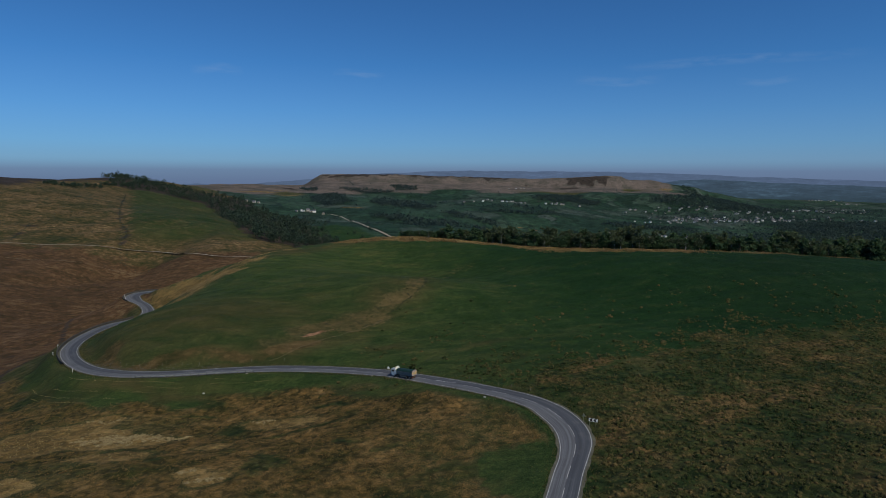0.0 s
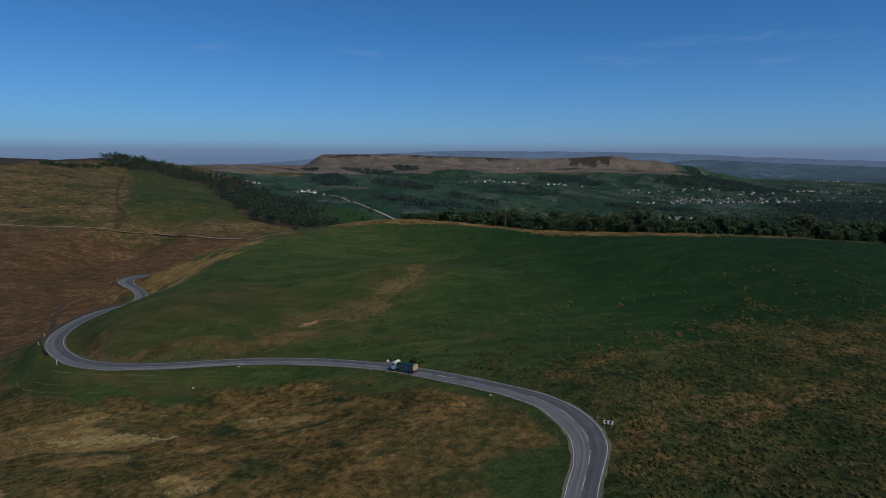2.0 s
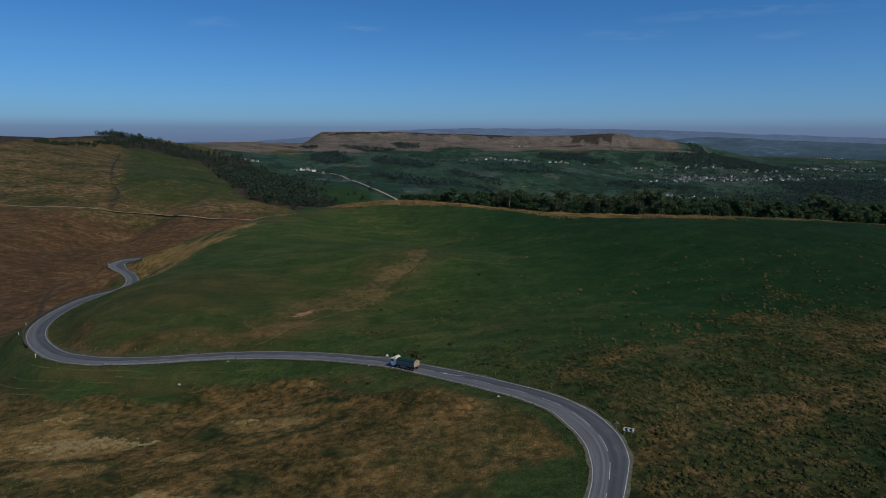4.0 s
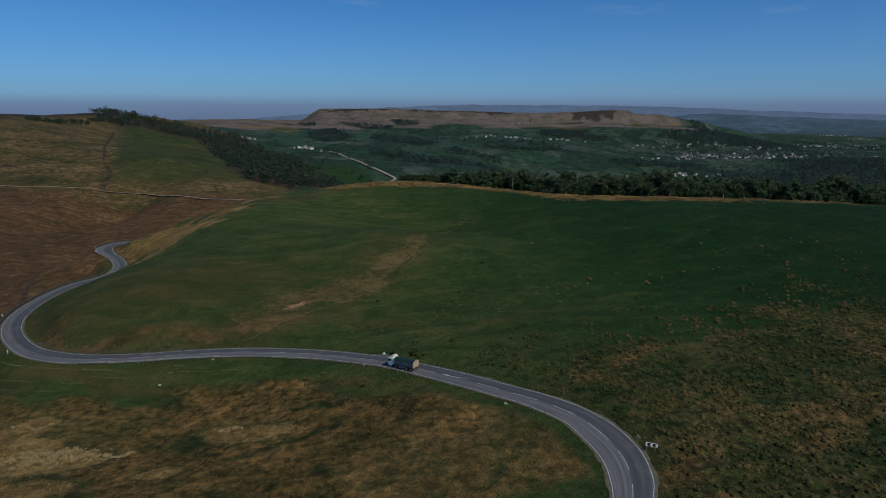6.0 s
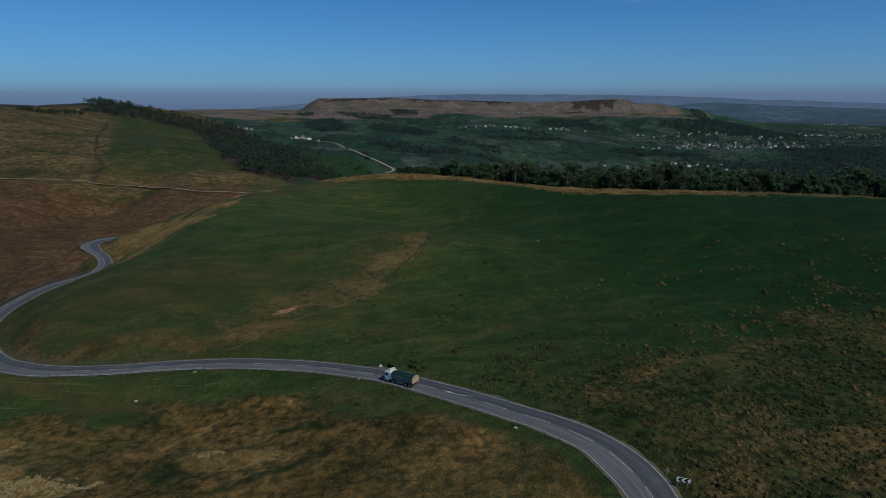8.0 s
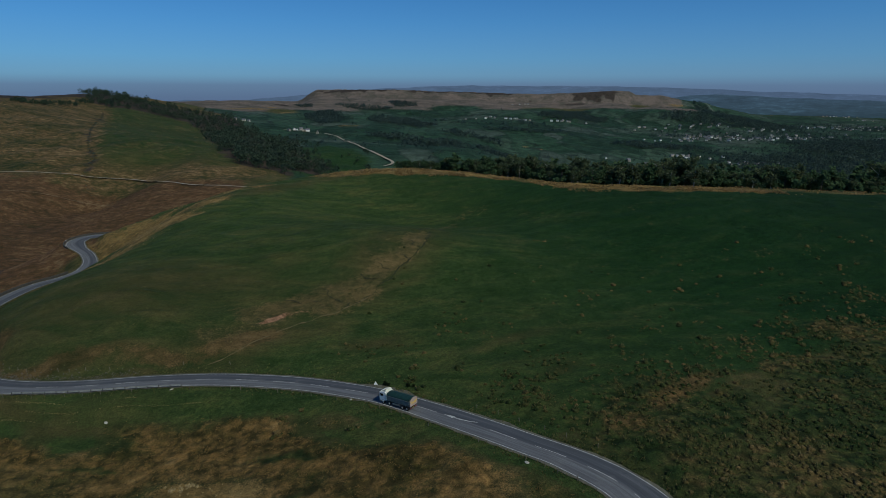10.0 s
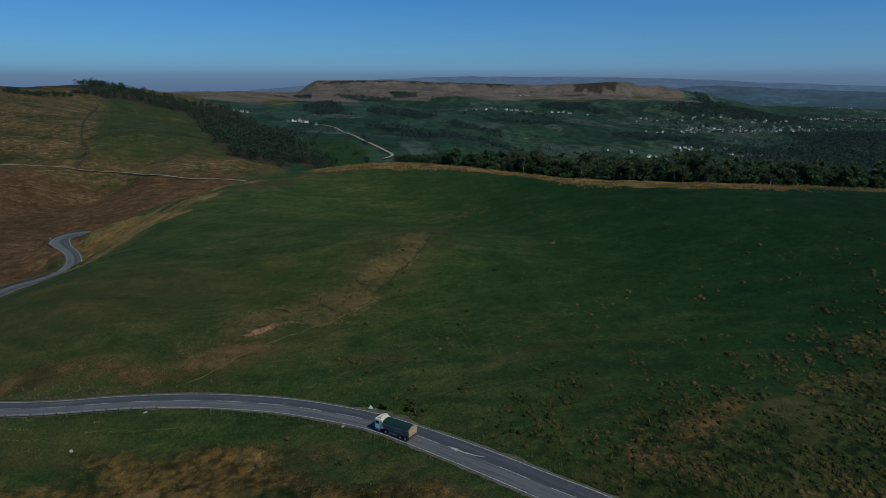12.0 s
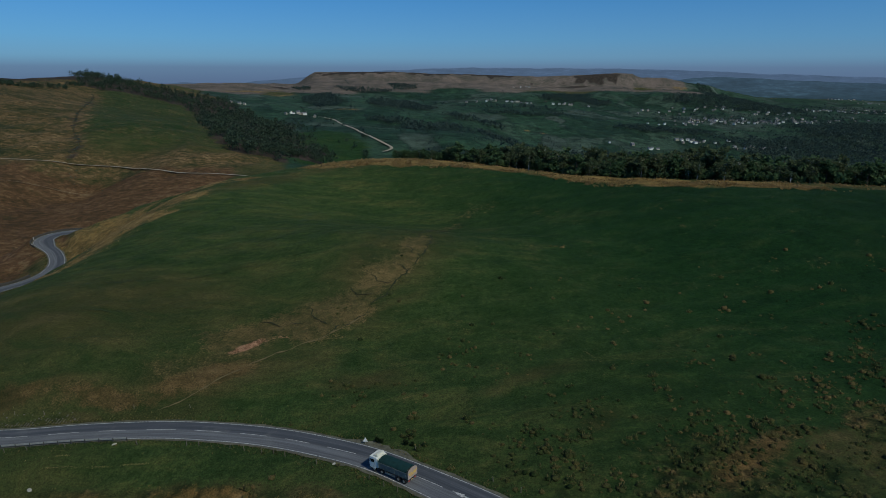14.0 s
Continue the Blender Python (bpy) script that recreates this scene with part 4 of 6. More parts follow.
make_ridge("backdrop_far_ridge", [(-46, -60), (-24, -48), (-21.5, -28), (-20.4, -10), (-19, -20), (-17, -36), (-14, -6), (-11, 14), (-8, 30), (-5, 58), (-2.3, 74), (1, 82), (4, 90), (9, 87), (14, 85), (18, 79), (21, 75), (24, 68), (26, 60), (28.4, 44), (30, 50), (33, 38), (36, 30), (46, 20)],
           4860, (0.088, 0.132, 0.232), "distant ridge of hills on the horizon with blue haze painted in", 0.25)
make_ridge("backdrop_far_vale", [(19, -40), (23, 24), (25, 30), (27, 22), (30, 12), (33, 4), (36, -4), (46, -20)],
           4700, (0.043, 0.077, 0.122), "vale below the farthest ridge with blue haze painted in", 0.5, (0.024, 0.048, 0.056))


def make_haze():
    """Haze low over the horizon, imitated by a glowing veil that thins upwards."""
    k = Mat("horizon_haze", 1.0)
    c = k.node("ShaderNodeTexCoord")
    z = k.node("ShaderNodeSeparateXYZ")
    k.put(z.inputs[0], c.outputs["Object"])
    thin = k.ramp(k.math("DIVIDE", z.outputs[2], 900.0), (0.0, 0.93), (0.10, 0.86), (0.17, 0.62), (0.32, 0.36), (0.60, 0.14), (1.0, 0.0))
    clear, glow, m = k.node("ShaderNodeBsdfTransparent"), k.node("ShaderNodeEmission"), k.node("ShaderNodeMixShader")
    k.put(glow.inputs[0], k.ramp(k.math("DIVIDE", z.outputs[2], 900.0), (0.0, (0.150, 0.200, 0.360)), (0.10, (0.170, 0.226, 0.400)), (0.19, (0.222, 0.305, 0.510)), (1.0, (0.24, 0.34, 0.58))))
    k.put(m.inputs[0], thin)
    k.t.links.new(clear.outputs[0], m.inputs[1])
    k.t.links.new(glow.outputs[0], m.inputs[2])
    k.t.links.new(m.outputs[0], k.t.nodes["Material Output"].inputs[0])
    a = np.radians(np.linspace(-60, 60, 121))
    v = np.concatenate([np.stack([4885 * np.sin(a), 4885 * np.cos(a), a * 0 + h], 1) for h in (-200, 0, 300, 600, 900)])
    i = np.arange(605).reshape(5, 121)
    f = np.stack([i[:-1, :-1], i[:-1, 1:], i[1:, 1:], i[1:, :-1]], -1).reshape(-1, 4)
    return tagged(new("backdrop_haze", mesh_of("backdrop_haze", v, f, k.m, True)), "glowing sheet that imitates pale blue haze low over the horizon", "backdrop", kind="structure")


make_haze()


def make_wisp(name, bearing, wide, low, high, seed):
    """A thin streak of high cloud."""
    k = Mat(name, 1.0)
    n = k.noise(0.005, 3, 0.55, k.where((1, 1, 5)), 0.4)
    edge = k.attr("heart")
    clear, glow, m = k.node("ShaderNodeBsdfTransparent"), k.node("ShaderNodeEmission"), k.node("ShaderNodeMixShader")
    k.put(glow.inputs[0], (0.42, 0.55, 0.75))
    k.put(m.inputs[0], k.math("MULTIPLY", k.ramp(n, (0.35, 0.0), (0.75, 0.17)), edge))
    k.t.links.new(clear.outputs[0], m.inputs[1])
    k.t.links.new(glow.outputs[0], m.inputs[2])
    k.t.links.new(m.outputs[0], k.t.nodes["Material Output"].inputs[0])
    u, w = np.meshgrid(np.linspace(-1, 1, 31), np.linspace(-1, 1, 9))
    a = np.radians(bearing + u * wide / 2)
    z = (low + high) / 2 + w * (high - low) / 2 + 12 * np.sin(3 * u + seed)
    v = np.stack([4840 * np.sin(a), 4840 * np.cos(a), z], -1).reshape(-1, 3)
    i = np.arange(u.size).reshape(u.shape)
    f = np.stack([i[:-1, :-1], i[:-1, 1:], i[1:, 1:], i[1:, :-1]], -1).reshape(-1, 4)
    me = mesh_of(name, v, f, k.m, True)
    give(me, "heart", np.clip(1 - u**2, 0, 1) * np.clip(1 - w**2, 0, 1))
    tagged(new(name, me), "faint white wisp of high cloud", "cloud", kind="structure")


make_wisp("backdrop_cloud_1", -18.2, 4.5, 770, 860, 1)
make_wisp("backdrop_cloud_2", 27.0, 19, 820, 900, 2)
make_wisp("backdrop_cloud_3", -6.0, 5.0, 800, 860, 3)
make_wisp("backdrop_cloud_4", 17.5, 8.0, 720, 800, 4)
make_wisp("backdrop_cloud_5", 29.5, 5.0, 680, 740, 5)

# ---- trees ----


def leaf_cloud(rng, centres, radii, per, size):
    """Small ragged triangles in clumps round the centres."""
    n = len(centres) * per
    c = np.repeat(centres, per, 0) + rng.normal(0, 1, (n, 3)) * np.repeat(radii, per)[:, None] * np.array([0.6, 0.6, 0.5])
    s = size * rng.uniform(0.6, 1.4, n)[:, None]
    a, b = rng.normal(0, 1, (2, n, 3))
    a /= np.linalg.norm(a, axis=1)[:, None]
    b = b - (a * b).sum(1)[:, None] * a
    b /= np.linalg.norm(b, axis=1)[:, None]
    v = np.stack([c + a * s, c - a * s * 0.6 + b * s * 0.8, c - a * s * 0.5 - b * s * 0.9], 1).reshape(-1, 3)
    return v, np.arange(n * 3).reshape(-1, 3)


def tree_meshes(seed, conifer):
    """Trunk with limbs, and crown, of one tree 10 m high."""
    rng = np.random.RandomState(seed)
    bm = bmesh.new()
    lean = rng.uniform(-0.5, 0.5, 2)
    knots = [Vector((lean[0] * t * t, lean[1] * t * t, 9.0 * t)) for t in (0, 0.25, 0.5, 0.75, 1.0)]
    for i in range(4):
        rod(knots[i], knots[i + 1], 0.24 - 0.05 * i, 0.19 - 0.05 * i, 7, bm, False)
    centres, radii = [], []
    for k in range(17 if conifer else 20):
        t = rng.uniform(0.12, 0.95)
        root = Vector((lean[0] * t * t, lean[1] * t * t, 9.0 * t))
        reach = (2.9 * (1.12 - t) + 0.5) * rng.uniform(0.6, 1.15) if conifer else rng.uniform(1.2, 3.0) * (1.2 - 0.6 * abs(t - 0.5))
        a = rng.uniform(0, 2 * math.pi)
        tip = root + Vector((math.cos(a) * reach, math.sin(a) * reach, rng.uniform(-0.2, 0.5) if conifer else reach * rng.uniform(0.3, 0.9)))
        rod(root, tip, 0.075, 0.02, 5, bm, False)
        for s in (0.55, 0.85, 1.0):
            centres.append(root.lerp(tip, s))
            radii.append(rng.uniform(0.5, 0.95))
    centres.append(Vector((lean[0], lean[1], 9.3)))
    radii.append(0.7)
    me = bpy.data.meshes.new("trunk")
    bm.to_mesh(me)
    bm.free()
    me.materials.append(BARK if conifer else BIRCHBARK)
    v, f = leaf_cloud(rng, np.array([tuple(c) for c in centres]), np.array(radii), 15 if conifer else 13, 0.50 if conifer else 0.42)
    return me, mesh_of("crown", v, f, PINE if conifer else TWIGS)


def plant_belt():
    rng = np.random.RandomState(5)
    kinds = [(True, *tree_meshes(40 + i, True)) for i in range(5)] + [(False, *tree_meshes(60 + i, False)) for i in range(4)]
    spots = []
    for x in np.arange(-14, 330, 1.15):
        bx = x + rng.uniform(-1.5, 1.5)
        edge = np.interp(bx, [-60, -16, 14, 43, 64, 98, 131, 180, 300], [388, 384, 380, 372, 342, 330, 318, 306, 300])
        for row in range(2 if bx > 30 else 1):
            spots.append((bx, edge + (rng.uniform(0, 16) if row == 0 else rng.uniform(14, 52))))
    sp = np.array(spots)
    z = land(sp[:, 0], sp[:, 1])
    d = np.hypot(sp[:, 0], sp[:, 1])
    for (x, y), g, dist in zip(spots, z, d):
        top = 60 - 0.0945 * dist + rng.normal(-1.4, 2.0) + 2.6 * ripples(x, y, 34, 37) - 2.5 * max(0, 1 - (x + 14) / 60)
        high = min(max(top - g, 4.5 if rng.rand() < 0.7 else 3.0), 17.0)
        conifer, trunk, crown = kinds[rng.randint(0, 5) if rng.rand() < 0.55 else rng.randint(5, 9)]
        t = thing("pine_tree" if conifer else "birch_tree", pose(x, y, g - 0.15, 0, 0, rng.uniform(0, 360)),
                  "dark green pine in the shelter belt behind the pasture" if conifer else "sparse brown budding birch in the shelter belt", "tree", "shelter belt trees")
        t.scale = (high / 10 * rng.uniform(1.0, 1.5), high / 10 * rng.uniform(1.0, 1.5), high / 10)
        for name, me in (("trunk", trunk), ("crown", crown)):
            new(name, me).parent = t


plant_belt()


def wood_stuff(name, x, y, high, label, seed, cards=18, material=FARWOOD, leaf=0.115):
    """A far wood as one object: each tree a thin stem under a ragged crown."""
    rng = np.random.RandomState(seed)
    n = len(x)
    z = land(x, y)
    base = np.stack([x, y, z], 1)
    k = np.repeat(np.arange(n), cards)
    h = high[k]
    up = rng.beta(1.6, 1.5, n * cards)
    wide = 0.42 * h * np.sqrt(np.clip(1 - 0.85 * (2 * up - 0.9) ** 2, 0.06, 1)) * rng.uniform(0.2, 1.0, n * cards)
    a = rng.uniform(0, 2 * math.pi, n * cards)
    c = base[k] + np.stack([np.cos(a) * wide, np.sin(a) * wide, h * (0.22 + 0.78 * up)], 1)
    s = (h * leaf * rng.uniform(0.6, 1.4, n * cards))[:, None]
    p, q = rng.normal(0, 1, (2, n * cards, 3))
    p /= np.linalg.norm(p, axis=1)[:, None]
    q -= (p * q).sum(1)[:, None] * p
    q /= np.linalg.norm(q, axis=1)[:, None]
    v = np.stack([c + p * s, c + q * s * 0.9, c - p * s, c - q * s * 0.8], 1).reshape(-1, 3)
    f = np.arange(n * cards * 4).reshape(-1, 4)
    w = (0.018 * high)[:, None]
    stem = np.stack([base + w * (1, 0, 0), base + w * (-0.5, 0.87, 0), base + w * (-0.5, -0.87, 0), base + np.stack([0 * x, 0 * x, high * 0.8], 1)], 1).reshape(-1, 3)
    j = np.arange(n)[:, None] * 4 + len(v)
    sf = np.concatenate([j + np.array([[0, 1, 3]]), j + np.array([[1, 2, 3]]), j + np.array([[2, 0, 3]])])
    return tagged(new(name, mesh_of(name, np.concatenate([v, stem]), [f, sf], material)), label, "woodland", kind="stuff")


def scatter(rng, count, x0, x1, y0, y1, keep):
    x, y = rng.uniform(x0, x1, count), rng.uniform(y0, y1, count)
    ok = keep(x, y) > rng.rand(count)
    return x[ok], y[ok]


def hill_wood():
    rng = np.random.RandomState(8)
    x, y = scatter(rng, 15000, -880, -90, 690, 1750, in_wood)
    ok = rng.rand(len(x)) < np.clip(950 / y, 0.45, 1)
    x, y = x[ok], y[ok]
    bare = smooth(-0.2, 0.5, ripples(x, y, 90, 49) + 0.5 * ripples(x, y, 30, 50)) * smooth(700, 900, y) > rng.rand(len(x))
    wood_stuff("hillside_wood", x[~bare], y[~bare], rng.gamma(9, 1.05, (~bare).sum()).clip(4, 17), "dark mixed woodland on the flank of the fell", 81, 46, FELLWOOD, 0.08)
    wood_stuff("bare_hillside_wood", x[bare], y[bare], rng.gamma(9, 0.95, bare.sum()).clip(4, 15), "brown leafless trees in the hillside wood", 88, 30, BAREWOOD, 0.075)
    # single trees past the wood's lower edge
    x, y = scatter(rng, 900, -330, -60, 800, 1420, lambda x, y: 0.8 * smooth(-110, -30, inside_of(FELL_WOOD, x, y)) * (x / y > -0.26) * smooth(0.1, 0.6, ripples(x, y, 45, 39)))
    wood_stuff("field_edge_trees", x, y, rng.uniform(4, 10, len(x)), "scattered dark trees along the wood's lower edge", 89, 40, FELLWOOD, 0.10)
    clumps = [(-683, 1150, 14, 50, 8), (-674, 1190, 10, 40, 0), (-676, 1262, 12, 40, 0), (-700, 1375, 18, 30, 0), (-690, 1440, 16, 30, 0), (-748, 1500, 8, 10, 0)]
    x, y = scatter(rng, 9000, -900, -560, 1080, 1620, lambda x, y: smooth(0.3, 0.6, patches(clumps, x, y)) * 0.7)
    wood_stuff("fell_top_trees", x, y, rng.uniform(4, 9, len(x)), "scattered dark trees along the top of the fell", 82, 34, FELLWOOD, 0.10)


hill_wood()


def gully_scrub():
    """Dark scrub added along the fell's gullies to draw their dark lines, and in odd spots."""
    rng = np.random.RandomState(13)
    xy = []
    for rows, step, wide in ((GULLY, 0.9, 1.1), (SIDE_GULLY, 0.9, 1.1), (FOLD, 2.0, 2.0), ([(-333, 672), (-322, 650), (-312, 630)], 1.6, 1.8), ([(-305, 628), (-290, 622), (-282, 620)], 1.2, 2.5), ([(-520, 700), (-490, 722), (-462, 728), (-440, 722)], 2.0, 2.0)):
        p = spline([(a, b, 0) for a, b in rows], step)[:, :2]
        p = p[rng.rand(len(p)) < 0.35 + 0.65 * (ripples(p[:, 0], p[:, 1], 60, 71) > -0.1)]
        xy.append(p + rng.normal(0, wide, p.shape))
    spread_x, spread_y = rng.uniform(-640, -220, 130), rng.uniform(640, 1150, 130)
    ok = in_wood(spread_x, spread_y) < 0.1
    xy.append(np.stack([spread_x[ok], spread_y[ok]], 1))
    p = np.concatenate(xy)
    wood_stuff("gully_scrub", p[:, 0], p[:, 1], rng.uniform(0.4, 1.1, len(p)), "dark scrub added to draw the gullies of the fell", 87, 16, FARWOOD, 0.22)


gully_scrub()


def far_woods():
    rng = np.random.RandomState(9)
    ovals = [(-324, 2100, 62, 330, 8), (-278, 3030, 125, 75, 0), (-108, 3237, 85, 130, 0), (-95, 2190, 115, 170, 12), (-10, 2040, 60, 60, 0), (716, 2887, 120, 210, 0), (580, 2796, 105, 100, 0), (-560, 2950, 40, 60, 0),
             (1150, 2760, 130, 90, 0), (1300, 2730, 230, 150, 8), (1480, 2750, 200, 200, 0), (1600, 3100, 150, 200, 0), (1565, 3540, 55, 60, 0), (1680, 3420, 130, 170, 0), (1480, 3300, 120, 120, 0),
             (140, 1790, 100, 50, 5), (-68, 1566, 70, 26, -6), (12, 1482, 80, 80, 0), (190, 1469, 90, 70, 0), (153, 1011, 55, 12, 4), (271, 1031, 50, 16, 4), (520, 1500, 240, 60, 5), (420, 1250, 160, 40, -5), (1080, 1720, 260, 200, 0), (1450, 1950, 320, 240, 0), (760, 1300, 240, 120, 0), (760, 2000, 180, 60, 8), (1500, 2150, 360, 60, 5), (350, 2080, 160, 26, 3)]
    copses = [(1120, 2400, 330, 190, 0), (1500, 2450, 300, 190, 0), (2000, 2900, 260, 260, 0), (1000, 1900, 300, 160, 0), (900, 1400, 260, 160, 0), (300, 2400, 250, 100, 0)]
    x, y = scatter(rng, 420000, -900, 2300, 960, 4100, lambda x, y: np.maximum(smooth(0.25, 0.6, patches(ovals, x + 30 * ripples(x, y, 150, 44), y + 20 * ripples(x, y, 120, 45))) * 0.5, 0.20 * patches(copses, x, y) * smooth(-0.3, 0.5, ripples(x, y, 70, 48))))
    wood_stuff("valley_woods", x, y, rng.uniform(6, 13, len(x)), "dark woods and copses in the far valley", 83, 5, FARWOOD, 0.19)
    # hedgerow trees in broken lines between the fields
    hx, hy = [], []
    for run in range(620):
        cx, cy, a, n = rng.uniform(-500, 2200) if run < 400 else rng.uniform(-60, 1000) if run < 560 else rng.uniform(900, 2300), rng.uniform(1050, 3300) if run < 400 else rng.uniform(560, 1700) if run < 560 else rng.uniform(2050, 3300), rng.choice([0.1, 0.25, 1.4, 1.7, -0.15]) + rng.normal(0, 0.12), rng.randint(6, 26)
        t = np.sort(rng.uniform(-9 * n / 2, 9 * n / 2, n))
        hx.append(cx + t * math.cos(a) + rng.normal(0, 2, n))
        hy.append(cy + t * math.sin(a) + rng.normal(0, 2, n))
    hx, hy = np.concatenate(hx), np.concatenate(hy)
    ok = (hx / hy > -0.2)
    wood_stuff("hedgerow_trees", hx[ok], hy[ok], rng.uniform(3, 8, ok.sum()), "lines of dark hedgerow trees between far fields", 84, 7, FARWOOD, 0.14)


far_woods()


def lower_wood():
    """Trees on the ground that drops away behind the pasture."""
    rng = np.random.RandomState(10)
    x, y = scatter(rng, 5200, -60, 620, 385, 900, lambda x, y: smooth(0, 30, y - np.interp(x, [-60, 40, 100, 300, 620], [470, 420, 385, 360, 360])) * smooth(-0.4, 0.2, ripples(x, y, 90, 46)) * smooth(-0.02, 0.05, x / y) * 0.8)
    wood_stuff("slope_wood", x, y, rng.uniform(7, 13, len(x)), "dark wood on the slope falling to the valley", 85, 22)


lower_wood()


def belt_undergrowth():
    """Low scrub that fills the belt's foot."""
    rng = np.random.RandomState(11)
    x = rng.uniform(-16, 300, 2000)
    y = np.interp(x, [-60, -16, 14, 43, 64, 98, 131, 180, 300], [389, 386, 382, 374, 344, 331, 319, 307, 301]) + rng.gamma(1.6, 7, len(x)) - 1
    ok = rng.rand(len(x)) < smooth(-0.6, 0.2, ripples(x, y, 22, 47))
    x, y = x[ok], y[ok]
    wood_stuff("belt_undergrowth", x, y, rng.uniform(1.2, 4.2, len(x)), "dark green scrub along the foot of the tree belt", 86, 26, PINE, 0.16)


belt_undergrowth()

# ---- houses ----


def house_template(long, deep, high, wall, label):
    t = thing("house", pose(0, 0, 0), label, "house", "houses of the valley town")
    bm = box((long, deep, high), (0, 0, high / 2))
    for side in (-1, 1):
        one = bmesh.new()
        x = side * (long / 2 - 0.01)
        vs = [one.verts.new((x, -deep / 2, high)), one.verts.new((x, deep / 2, high)), one.verts.new((x, 0, high + deep * 0.42))]
        one.faces.new(vs)
        join(bm, one)
    part("wall", bm, wall, t)
    bm = bmesh.new()
    for side in (-1, 1):
        slope = math.atan2(deep * 0.42, deep / 2)
        box((long + 0.6, math.hypot(deep / 2, deep * 0.42) + 0.5, 0.25), (0, side * (deep / 4 + 0.1), high + deep * 0.21), 0, bm, Matrix.Rotation(-side * slope, 4, "X"))
    part("roof", bm, SLATE, t, "grey slate roof")
    part("chimney", box((0.9, 0.7, 1.6), (long * 0.36, 0, high + deep * 0.42 + 0.3), 0.05), WALLDARK, t)
    return t


def build_houses():
    rng = np.random.RandomState(12)
    kinds = [house_template(9, 6.5, 4.6, WALLSTONE, "pale rendered house with a slate roof among trees"), house_template(13, 6.5, 4.8, WALLSTONE, "long pale terrace with a slate roof"),
             house_template(9, 6, 4.6, WALLDARK, "brown gritstone house with a slate roof"),
             house_template(10, 6.5, 5.0, LIMEWASH, "white rendered house with a slate roof")]
    spots = []
    for cx, cy, sx, sy, n in ((340, 2630, 75, 12, 15), (600, 2655, 65, 10, 9), (533, 3351, 20, 6, 4), (1071, 2357, 85, 60, 24), (1218, 2321, 85, 50, 24), (1311, 2614, 60, 30, 8), (1180, 2600, 60, 30, 10), (1457, 2620, 60, 30, 8),
                              (964, 2600, 50, 40, 9), (882, 2222, 60, 30, 9), (1301, 2282, 80, 40, 14), (1500, 2400, 120, 80, 18), (1850, 2960, 50, 30, 14), (1940, 2900, 50, 30, 18), (2010, 2820, 60, 30, 14), (2100, 2980, 60, 20, 10),
                              (2619, 3854, 70, 40, 10), (2477, 3493, 60, 30, 8), (-290, 1612, 22, 8, 8), (-463, 1672, 9, 5, 3), (775, 1851, 40, 16, 14), (914, 1763, 40, 16, 16), (550, 1727, 45, 14, 7), (1056, 2342, 30, 20, 10), (1180, 2312, 50, 25, 14), (1725, 2312, 30, 12, 5)):
        for _ in range(n):
            spots.append((cx + rng.normal(0, sx), cy + rng.normal(0, sy)))
    sp = np.array(spots)
    z = land(sp[:, 0], sp[:, 1])
    for (x, y), g in zip(spots, z):
        k = kinds[rng.choice(4, p=[0.3, 0.12, 0.28, 0.3])]
        home = copy_thing(k, pose(x, y, g - 0.4, 0, 0, rng.choice([10, 100, 25, 160]) + rng.normal(0, 8)))
        home.scale = [rng.uniform(0.6, 1.1)] * 3
    for k in kinds:
        for o in (*k.children_recursive, k):
            bpy.data.objects.remove(o)


build_houses()

# ---- tipper lorry ----


def wheel(t, x, side, wide):
    r, y = 0.51, side * 1.02
    bm = rod((x, y - wide / 2, r), (x, y + wide / 2, r), r, r, 22)
    bmesh.ops.bevel(bm, geom=[e for e in bm.edges if len(e.link_faces) == 2 and e.calc_face_angle(0) > 1], offset=0.06, segments=2, affect="EDGES")
    w = part("wheel", bm, BLACK, t, "black tyre")
    bm = rod((x, y, r), (x, y + side * (wide / 2 + 0.015), r), 0.30, 0.26, 16)
    rod((x, y, r), (x, y + side * (wide / 2 + 0.07), r), 0.12, 0.10, 10, bm)
    part("rim", bm, STEEL, w, "dull steel rim")


